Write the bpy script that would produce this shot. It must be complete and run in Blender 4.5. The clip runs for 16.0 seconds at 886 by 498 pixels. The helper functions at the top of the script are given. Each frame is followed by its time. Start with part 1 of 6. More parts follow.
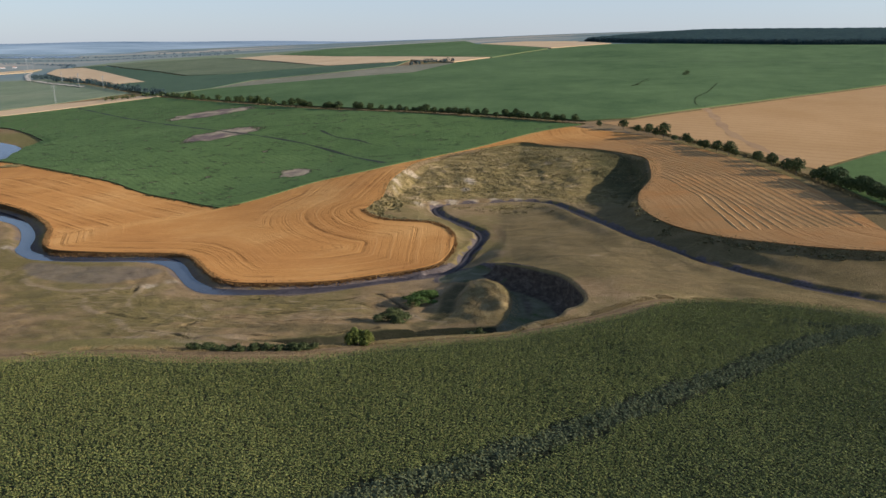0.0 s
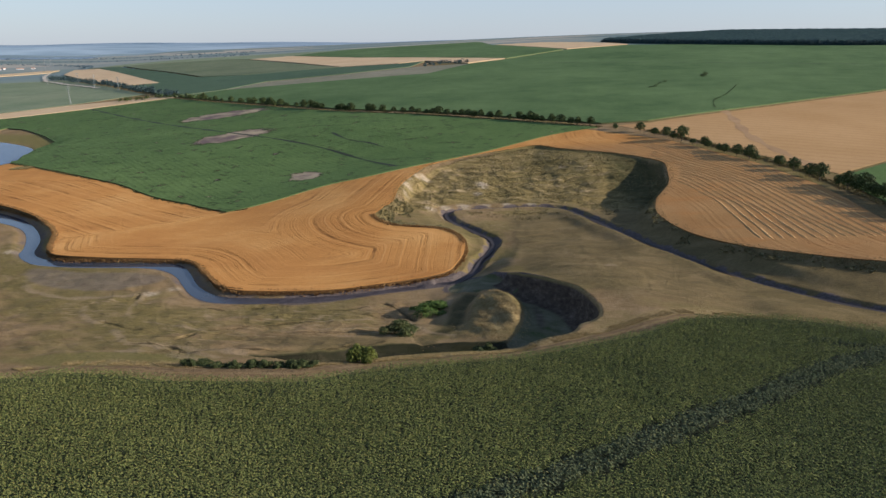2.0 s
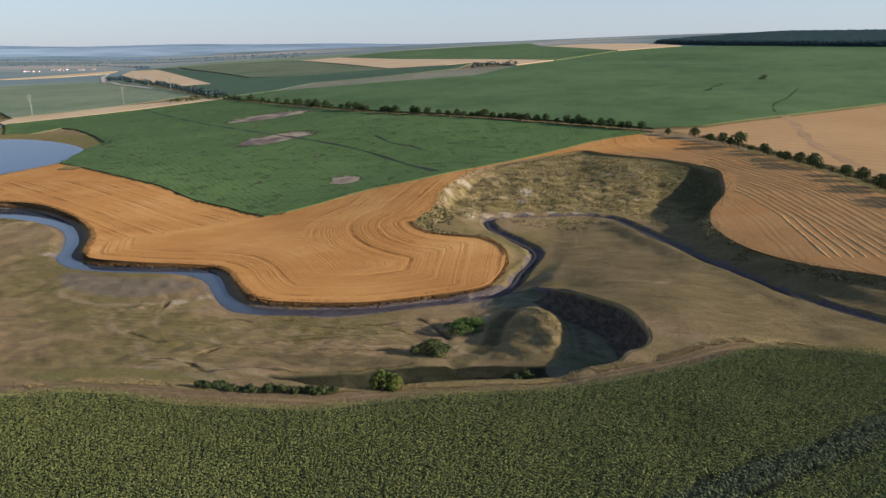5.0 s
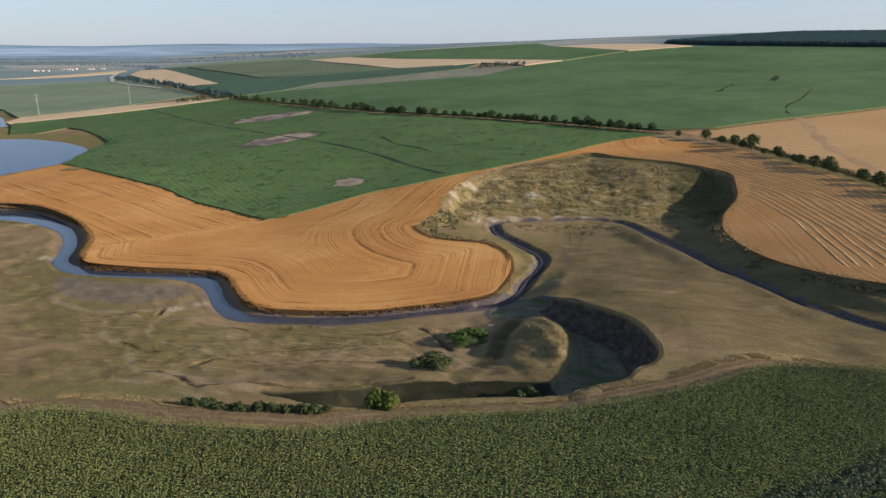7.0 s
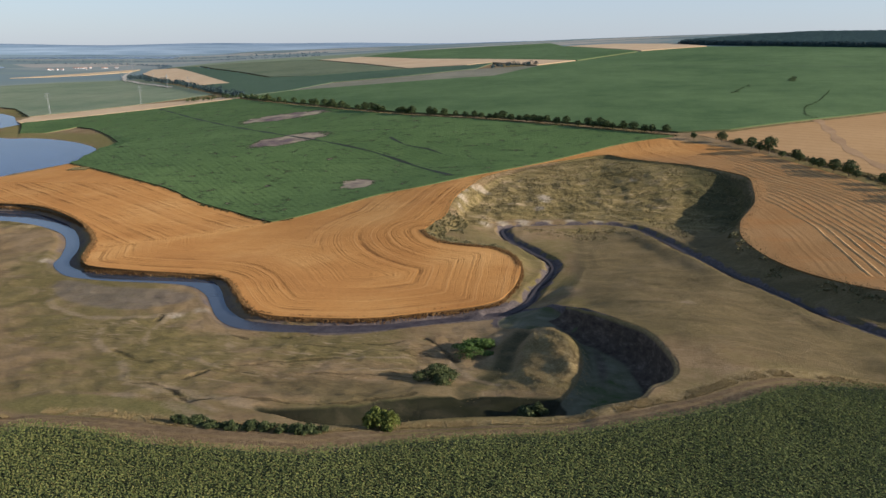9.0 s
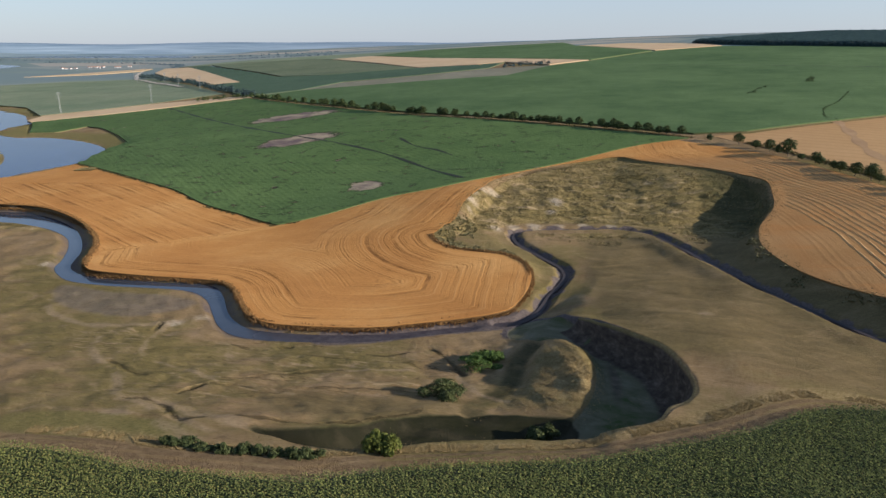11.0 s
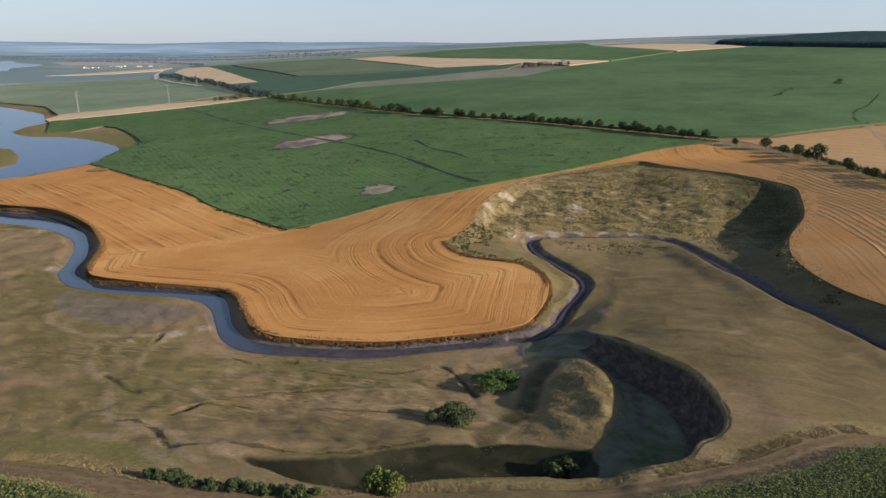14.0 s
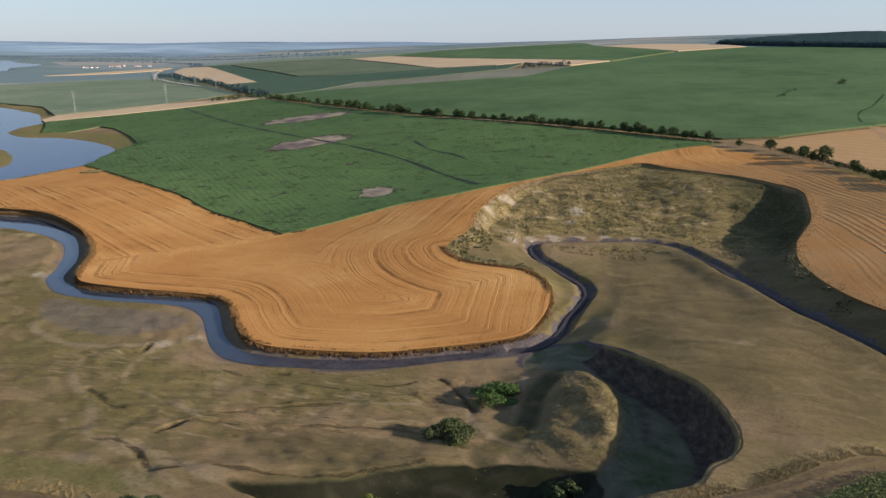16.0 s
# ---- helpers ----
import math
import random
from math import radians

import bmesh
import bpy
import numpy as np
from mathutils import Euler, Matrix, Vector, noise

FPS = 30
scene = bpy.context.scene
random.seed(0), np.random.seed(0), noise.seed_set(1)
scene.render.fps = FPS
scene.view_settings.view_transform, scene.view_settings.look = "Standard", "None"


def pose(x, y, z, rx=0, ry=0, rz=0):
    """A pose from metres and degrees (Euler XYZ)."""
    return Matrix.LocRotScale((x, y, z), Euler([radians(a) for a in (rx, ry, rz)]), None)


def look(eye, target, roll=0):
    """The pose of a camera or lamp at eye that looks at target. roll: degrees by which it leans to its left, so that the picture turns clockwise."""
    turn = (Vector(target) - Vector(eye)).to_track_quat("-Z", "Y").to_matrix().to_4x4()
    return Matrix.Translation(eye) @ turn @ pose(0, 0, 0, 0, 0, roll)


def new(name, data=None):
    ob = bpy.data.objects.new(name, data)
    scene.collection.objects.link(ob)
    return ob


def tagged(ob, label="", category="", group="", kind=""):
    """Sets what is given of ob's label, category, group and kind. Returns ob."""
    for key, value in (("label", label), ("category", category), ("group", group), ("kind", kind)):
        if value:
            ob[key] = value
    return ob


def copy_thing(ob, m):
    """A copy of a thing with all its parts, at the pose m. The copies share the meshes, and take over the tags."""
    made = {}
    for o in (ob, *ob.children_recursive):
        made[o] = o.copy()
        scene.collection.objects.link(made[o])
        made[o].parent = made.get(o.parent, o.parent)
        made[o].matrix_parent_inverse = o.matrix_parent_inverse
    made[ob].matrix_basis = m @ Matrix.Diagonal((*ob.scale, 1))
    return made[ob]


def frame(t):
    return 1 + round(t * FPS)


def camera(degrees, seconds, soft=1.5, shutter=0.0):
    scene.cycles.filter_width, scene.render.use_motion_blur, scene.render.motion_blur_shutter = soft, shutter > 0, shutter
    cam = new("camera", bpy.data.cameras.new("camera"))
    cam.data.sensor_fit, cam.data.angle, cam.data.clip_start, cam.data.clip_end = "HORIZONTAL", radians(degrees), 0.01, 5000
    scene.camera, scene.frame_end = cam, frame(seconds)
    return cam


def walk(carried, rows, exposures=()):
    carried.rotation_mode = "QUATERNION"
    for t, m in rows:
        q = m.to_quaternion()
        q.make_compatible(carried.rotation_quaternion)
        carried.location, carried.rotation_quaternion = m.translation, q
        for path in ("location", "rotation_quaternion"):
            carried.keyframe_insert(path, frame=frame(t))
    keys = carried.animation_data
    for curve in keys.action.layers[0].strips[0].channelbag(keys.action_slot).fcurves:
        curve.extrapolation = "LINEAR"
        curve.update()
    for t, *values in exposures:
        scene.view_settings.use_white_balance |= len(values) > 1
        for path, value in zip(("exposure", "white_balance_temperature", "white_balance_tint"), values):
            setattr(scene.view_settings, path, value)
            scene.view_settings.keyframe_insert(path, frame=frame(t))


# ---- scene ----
from mathutils import geometry

cam = camera(65.313, 16.0)
PATH = [
    (0.0, look((-0.000, 0.000, 50.000), (-0.290, 95.815, 21.374), -0.115)),
    (0.5, look((0.226, 1.626, 50.064), (-0.029, 97.446, 21.453), -0.121)),
    (1.0, look((0.516, 3.273, 50.096), (0.290, 99.096, 21.496), -0.135)),
    (1.5, look((0.839, 4.903, 50.098), (0.224, 100.740, 21.552), -0.139)),
    (2.0, look((1.117, 6.585, 50.135), (-1.221, 102.407, 21.628), -0.159)),
    (2.5, look((1.536, 8.296, 50.137), (-2.878, 104.059, 21.678), -0.164)),
    (3.0, look((1.877, 10.051, 50.089), (-3.786, 105.757, 21.659), -0.169)),
    (3.5, look((2.201, 11.794, 50.053), (-4.217, 107.458, 21.642), -0.155)),
    (4.0, look((2.437, 13.390, 50.110), (-4.746, 109.010, 21.736), -0.168)),
    (4.5, look((2.599, 14.888, 50.168), (-5.596, 110.442, 21.845), -0.165)),
    (7.0, look((3.451, 22.262, 50.326), (-6.655, 117.634, 22.006), -0.088)),
    (7.5, look((3.596, 23.718, 50.322), (-6.896, 119.046, 21.994), -0.053)),
    (8.0, look((3.690, 25.223, 50.292), (-7.216, 120.497, 21.939), -0.022)),
    (8.5, look((3.746, 26.753, 50.255), (-7.569, 121.980, 21.903), 0.017)),
    (9.0, look((3.824, 28.269, 50.274), (-7.879, 123.447, 21.914), 0.007)),
    (11.5, look((3.838, 35.911, 50.422), (-9.873, 130.790, 21.961), 0.075)),
    (12.0, look((3.815, 37.335, 50.439), (-10.308, 132.155, 21.985), 0.122)),
    (12.5, look((3.714, 38.760, 50.470), (-10.813, 133.513, 21.998), 0.140)),
    (13.0, look((3.636, 40.152, 50.444), (-11.301, 134.851, 21.999), 0.183)),
    (13.5, look((3.599, 41.514, 50.462), (-11.746, 136.147, 22.016), 0.184)),
    (14.0, look((3.547, 42.826, 50.442), (-12.192, 137.397, 22.006), 0.181)),
    (14.5, look((3.472, 44.191, 50.439), (-12.391, 138.739, 21.997), 0.190)),
    (15.0, look((3.443, 45.549, 50.460), (-12.405, 140.099, 22.014), 0.187)),
    (15.5, look((3.316, 46.888, 50.469), (-12.483, 141.444, 22.017), 0.191)),
    (16.0, look((3.178, 48.234, 50.467), (-12.588, 142.795, 22.013), 0.201)),
]
walk(cam, PATH)

# ---- world, sun and exposure ----
SUN_ELEVATION, SUN_AZIMUTH = 17.5, 97.0          # degrees; azimuth from +y towards +x
world = bpy.data.worlds.new("sky")
world.use_nodes = True
scene.world = world
sky_nodes = world.node_tree.nodes
sky = sky_nodes.new("ShaderNodeTexSky")
sky.sky_type, sky.sun_disc = "NISHITA", False
sky.sun_elevation, sky.sun_rotation = radians(SUN_ELEVATION), radians(SUN_AZIMUTH)
sky.altitude, sky.air_density, sky.dust_density, sky.ozone_density = 100, 0.9, 0.3, 3.0
background = sky_nodes["Background"]
background.inputs["Strength"].default_value = 0.15
veil = sky_nodes.new("ShaderNodeMix")
veil.data_type = "RGBA"
# thin summer haze, thickest towards the horizon
sky_way = sky_nodes.new("ShaderNodeSeparateXYZ")
world.node_tree.links.new(sky_nodes.new("ShaderNodeTexCoord").outputs["Generated"], sky_way.inputs[0])
haze = sky_nodes.new("ShaderNodeMapRange")
haze.inputs["From Min"].default_value, haze.inputs["From Max"].default_value = 0.0, 0.55
haze.inputs["To Min"].default_value, haze.inputs["To Max"].default_value = 0.85, 0.10
world.node_tree.links.new(sky_way.outputs["Z"], haze.inputs["Value"])
world.node_tree.links.new(haze.outputs[0], veil.inputs["Factor"])
veil.inputs[7].default_value = (1.98, 2.26, 2.80, 1)
world.node_tree.links.new(sky.outputs[0], veil.inputs[6])
world.node_tree.links.new(veil.outputs[2], background.inputs["Color"])
sun_data = bpy.data.lights.new("sun", "SUN")
sun_data.energy, sun_data.angle, sun_data.color = 5.0, radians(0.6), (1.0, 0.94, 0.84)
sun = new("sun", sun_data)
sun_way = Vector((math.sin(radians(SUN_AZIMUTH)) * math.cos(radians(SUN_ELEVATION)),
                  math.cos(radians(SUN_AZIMUTH)) * math.cos(radians(SUN_ELEVATION)), math.sin(radians(SUN_ELEVATION))))
sun.matrix_world = look(sun_way * 300, (0, 0, 0))
scene.view_settings.exposure = 0.58


# ---- materials ----
class Nodes:
    """A short way to write node trees."""

    def __init__(self, name, rough=0.9, spec=0.05):
        self.mat = bpy.data.materials.new(name)
        self.mat.use_nodes = True
        self.tree = self.mat.node_tree
        self.bsdf = self.tree.nodes["Principled BSDF"]
        self.bsdf.inputs["Roughness"].default_value = rough
        self.bsdf.inputs["Specular IOR Level"].default_value = spec
        self.coord = self.tree.nodes.new("ShaderNodeNewGeometry").outputs["Position"]

    def put(self, socket, value):
        if hasattr(value, "links"):
            self.tree.links.new(value, socket)
        elif isinstance(value, (tuple, list)) and len(value) == 3 and socket.type == "RGBA":
            socket.default_value = (*value, 1)
        else:
            socket.default_value = value

    def stretched(self, scale, turn=0.0, source=None):
        n = self.tree.nodes.new("ShaderNodeMapping")
        self.put(n.inputs["Vector"], source or self.coord)
        n.inputs["Scale"].default_value = scale
        n.inputs["Rotation"].default_value = (0, 0, radians(turn))
        return n.outputs[0]

    def noise(self, scale, detail=4.0, rough=0.6, source=None, swirl=0.0):
        n = self.tree.nodes.new("ShaderNodeTexNoise")
        self.put(n.inputs["Vector"], source or self.coord)
        n.inputs["Scale"].default_value, n.inputs["Detail"].default_value, n.inputs["Roughness"].default_value = scale, detail, rough
        n.inputs["Distortion"].default_value = swirl
        return n.outputs["Fac"]

    def voronoi(self, scale, source=None):
        n = self.tree.nodes.new("ShaderNodeTexVoronoi")
        self.put(n.inputs["Vector"], source or self.coord)
        n.inputs["Scale"].default_value = scale
        return n.outputs["Distance"]

    def ramp(self, fac, *stops):
        n = self.tree.nodes.new("ShaderNodeValToRGB")
        self.put(n.inputs[0], fac)
        while len(n.color_ramp.elements) < len(stops):
            n.color_ramp.elements.new(0.5)
        for e, (at, c) in zip(n.color_ramp.elements, stops):
            e.position, e.color = at, (*c, 1) if isinstance(c, tuple) else (c, c, c, 1)
        return n.outputs[0]

    def step(self, value, low, high):
        n = self.tree.nodes.new("ShaderNodeMapRange")
        n.interpolation_type = "SMOOTHSTEP"
        self.put(n.inputs["Value"], value)
        n.inputs["From Min"].default_value, n.inputs["From Max"].default_value = low, high
        return n.outputs[0]

    def math(self, op, a, b=0.0, c=0.0):
        n = self.tree.nodes.new("ShaderNodeMath")
        n.operation = op
        for s, v in zip(n.inputs, (a, b, c)):
            self.put(s, v)
        return n.outputs[0]

    def mix(self, fac, a, b, kind="MIX"):
        n = self.tree.nodes.new("ShaderNodeMix")
        n.data_type, n.blend_type = "RGBA", kind
        self.put(n.inputs["Factor"], fac)
        self.put(n.inputs[6], a)
        self.put(n.inputs[7], b)
        return n.outputs[2]

    def attr(self, name):
        n = self.tree.nodes.new("ShaderNodeAttribute")
        n.attribute_name = name
        return n.outputs["Fac"]

    def axis(self, which, source=None):
        n = self.tree.nodes.new("ShaderNodeSeparateXYZ")
        self.put(n.inputs[0], source or self.coord)
        return n.outputs["XYZ".index(which)]

    def island(self):
        return self.tree.nodes.new("ShaderNodeNewGeometry").outputs["Random Per Island"]

    def each(self):
        return self.tree.nodes.new("ShaderNodeObjectInfo").outputs["Random"]

    def finish(self, colour, height=None, strength=0.5, distance=0.1):
        self.put(self.bsdf.inputs["Base Color"], colour)
        if height is not None:
            n = self.tree.nodes.new("ShaderNodeBump")
            n.inputs["Strength"].default_value, n.inputs["Distance"].default_value = strength, distance
            self.put(n.inputs["Height"], height)
            self.tree.links.new(n.outputs[0], self.bsdf.inputs["Normal"])
        return self.mat


def ground_material():
    n = Nodes("dry_pasture", 0.95, 0.02)
    big, mid, fine = n.noise(0.016, 4), n.noise(0.09, 6, 0.65, swirl=0.6), n.noise(1.3, 6, 0.7)
    warp = n.math("ADD", n.math("MULTIPLY", n.math("SUBTRACT", mid, 0.5), 5.0), n.math("MULTIPLY", n.math("SUBTRACT", fine, 0.5), 2.0))
    # grass combed over by wind and water
    comb = n.noise(0.42, 8, 0.68, n.stretched((0.30, 1.2, 1.0), 9), swirl=1.6)
    soft = n.noise(0.12, 7, 0.66, n.stretched((0.8, 1.15, 1.0), 12), swirl=0.8)
    dry = n.ramp(mid, (0.3, (0.209, 0.132, 0.066)), (0.5, (0.262, 0.171, 0.087)), (0.7, (0.320, 0.213, 0.118)))
    olive = n.ramp(mid, (0.3, (0.150, 0.115, 0.044)), (0.5, (0.184, 0.137, 0.055)), (0.7, (0.228, 0.164, 0.072)))
    c = n.mix(n.step(n.math("ADD", big, n.math("MULTIPLY", n.math("SUBTRACT", soft, 0.5), 0.35)), 0.42, 0.56), dry, olive)
    c = n.mix(n.math("MULTIPLY", n.step(soft, 0.56, 0.72), 0.55), c, (0.325, 0.217, 0.126))
    c = n.mix(n.math("MULTIPLY", n.step(soft, 0.44, 0.28), 0.45), c, (0.102, 0.074, 0.030))
    combed = n.attr("comb")
    c = n.mix(n.math("MULTIPLY", n.math("MULTIPLY", n.step(comb, 0.53, 0.66), 0.75), combed), c, (0.373, 0.257, 0.151))
    c = n.mix(n.math("MULTIPLY", n.math("MULTIPLY", n.step(comb, 0.46, 0.32), 0.80), combed), c, (0.073, 0.052, 0.022))
    # denser, duller sward on the flat beyond the hollow
    sward = n.step(n.math("ADD", n.attr("sward"), n.math("MULTIPLY", warp, 0.10)), 0.15, 0.85)
    c = n.mix(n.math("MULTIPLY", sward, 0.90), c, n.ramp(soft, (0.32, (0.109, 0.081, 0.039)), (0.5, (0.159, 0.115, 0.054)), (0.68, (0.212, 0.148, 0.077))))
    # ravine slopes: grass in tufts, bare earth between
    streak = n.noise(0.20, 8, 0.72, n.stretched((0.45, 1.0, 1.7), 8), swirl=0.8)
    slope = n.step(n.math("ADD", n.attr("ravine"), n.math("MULTIPLY", warp, 0.08)), 0.3, 0.8)
    c = n.mix(n.math("MULTIPLY", slope, 0.9), c, n.ramp(streak, (0.34, (0.066, 0.052, 0.020)), (0.45, (0.171, 0.127, 0.050)), (0.56, (0.257, 0.183, 0.079)), (0.70, (0.480, 0.339, 0.198))))
    # near-black channel bed; west of the mound this colour holds its shadow
    bed_dark = n.step(n.math("ADD", n.attr("bed_dark"), n.math("MULTIPLY", warp, 0.22)), 0.35, 0.85)
    # dark green growth, and shade painted west of the mound and beside the stream
    lush_shade = n.step(n.math("ADD", n.attr("lush_shade"), n.math("MULTIPLY", warp, 0.20)), 0.15, 0.95)
    c = n.mix(n.math("MULTIPLY", lush_shade, 0.85), c, n.ramp(fine, (0.3, (0.036, 0.038, 0.018)), (0.7, (0.085, 0.078, 0.036))))
    weeds = n.step(n.math("ADD", n.attr("weeds"), n.math("MULTIPLY", warp, 0.12)), 0.3, 0.8)
    c = n.mix(n.math("MULTIPLY", weeds, 0.85), c, n.ramp(fine, (0.3, (0.138, 0.118, 0.038)), (0.7, (0.240, 0.192, 0.074))))
    # bare pale scarps
    scarp = n.step(n.math("ADD", n.attr("scarp"), n.math("MULTIPLY", warp, 0.30)), 0.35, 1.0)
    c = n.mix(scarp, c, n.ramp(fine, (0.3, (0.30, 0.225, 0.145)), (0.7, (0.49, 0.39, 0.275))))
    # worn tracks
    track = n.step(n.math("ADD", n.attr("track"), n.math("MULTIPLY", warp, 0.08)), 0.35, 0.65)
    c = n.mix(n.math("MULTIPLY", track, 0.85), c, n.ramp(n.noise(0.9, 5), (0.3, (0.140, 0.090, 0.048)), (0.7, (0.230, 0.152, 0.085))))
    # trodden paths, washed earth and dark seams where the turf has torn
    path = n.step(n.math("ADD", n.math("MULTIPLY", n.attr("path"), n.step(mid, 0.30, 0.52)), n.math("MULTIPLY", warp, 0.30)), 0.2, 1.15)
    c = n.mix(n.math("MULTIPLY", path, 0.66), c, n.ramp(fine, (0.3, (0.265, 0.182, 0.106)), (0.7, (0.385, 0.275, 0.172))))
    silt = n.step(n.math("ADD", n.attr("silt"), n.math("MULTIPLY", warp, 0.14)), 0.3, 0.8)
    c = n.mix(n.math("MULTIPLY", silt, 0.75), c, n.ramp(n.noise(0.3, 5), (0.3, (0.150, 0.112, 0.082)), (0.7, (0.215, 0.166, 0.122))))
    seam = n.step(n.math("ADD", n.math("MULTIPLY", n.attr("seam"), n.step(comb, 0.36, 0.54)), n.math("MULTIPLY", warp, 0.25)), 0.35, 0.95)
    c = n.mix(n.math("MULTIPLY", seam, 0.70), c, (0.052, 0.040, 0.020))
    # wet mud by the stream
    mud = n.step(n.math("ADD", n.attr("mud"), n.math("MULTIPLY", warp, 0.20)), 0.3, 0.75)
    c = n.mix(mud, c, n.ramp(fine, (0.3, (0.072, 0.055, 0.052)), (0.7, (0.176, 0.137, 0.122))))
    gold = n.step(n.math("ADD", n.attr("gold"), n.math("MULTIPLY", warp, 0.22)), 0.25, 0.85)
    c = n.mix(n.math("MULTIPLY", gold, 0.75), c, n.ramp(n.noise(1.6, 7, 0.8), (0.35, (0.170, 0.115, 0.046)), (0.5, (0.280, 0.196, 0.088)), (0.66, (0.42, 0.31, 0.16))))
    grit = n.noise(2.2, 8, 0.8, n.stretched((0.6, 1.3, 1.0), 10), swirl=0.5)
    c = n.mix(0.7, c, n.ramp(grit, (0.32, 0.40), (0.5, 0.92), (0.66, 1.0)), "MULTIPLY")
    c = n.mix(n.math("MULTIPLY", n.step(grit, 0.55, 0.72), 0.3), c, (0.38, 0.285, 0.170))
    # hollow floor: thin green growth on silt; its earth wall; both colours hold shade
    basin = n.step(n.math("ADD", n.attr("basin"), n.math("MULTIPLY", warp, 0.06)), 0.3, 0.8)
    growth = n.noise(0.13, 6, 0.65, swirl=0.7)
    c = n.mix(basin, c, n.ramp(growth, (0.34, (0.060, 0.072, 0.026)), (0.48, (0.109, 0.099, 0.057)), (0.66, (0.163, 0.140, 0.091))))
    c = n.mix(n.math("MULTIPLY", bed_dark, 0.92), c, n.ramp(growth, (0.34, (0.014, 0.016, 0.008)), (0.56, (0.026, 0.024, 0.015)), (0.74, (0.055, 0.046, 0.028))))
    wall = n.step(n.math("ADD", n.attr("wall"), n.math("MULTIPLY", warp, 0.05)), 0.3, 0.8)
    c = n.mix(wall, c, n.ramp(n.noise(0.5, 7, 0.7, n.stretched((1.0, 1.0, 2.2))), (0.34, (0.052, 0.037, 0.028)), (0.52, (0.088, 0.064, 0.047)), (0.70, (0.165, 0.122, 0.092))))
    height = n.math("ADD", n.math("MULTIPLY", fine, 0.4), n.math("ADD", n.math("MULTIPLY", n.math("MULTIPLY", comb, combed), 1.6), n.math("MULTIPLY", grit, 0.8)))
    height = n.math("ADD", n.math("ADD", height, n.math("MULTIPLY", n.math("MULTIPLY", streak, slope), 2.0)), n.math("MULTIPLY", seam, -0.5))
    height = n.math("MULTIPLY", height, n.math("SUBTRACT", 1.0, n.math("MULTIPLY", basin, 0.6)))
    return n.finish(c, height, 1.0, 0.36)


def far_land_material():
    n = Nodes("hazed_farmland", 0.95, 0.05)
    v = n.tree.nodes.new("ShaderNodeTexVoronoi")
    n.put(v.inputs["Vector"], n.stretched((0.0022, 0.0034, 0.0), 17))
    v.inputs["Scale"].default_value = 1.0
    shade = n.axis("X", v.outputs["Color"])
    # pale blue-grey tones: distance haze put into the field colours
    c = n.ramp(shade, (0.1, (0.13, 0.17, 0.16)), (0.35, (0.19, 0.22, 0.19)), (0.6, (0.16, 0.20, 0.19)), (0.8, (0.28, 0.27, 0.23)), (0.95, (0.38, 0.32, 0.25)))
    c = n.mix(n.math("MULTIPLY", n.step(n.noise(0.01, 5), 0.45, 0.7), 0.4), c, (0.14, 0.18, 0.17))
    return n.finish(c, n.noise(0.05, 4), 0.3, 1.0)


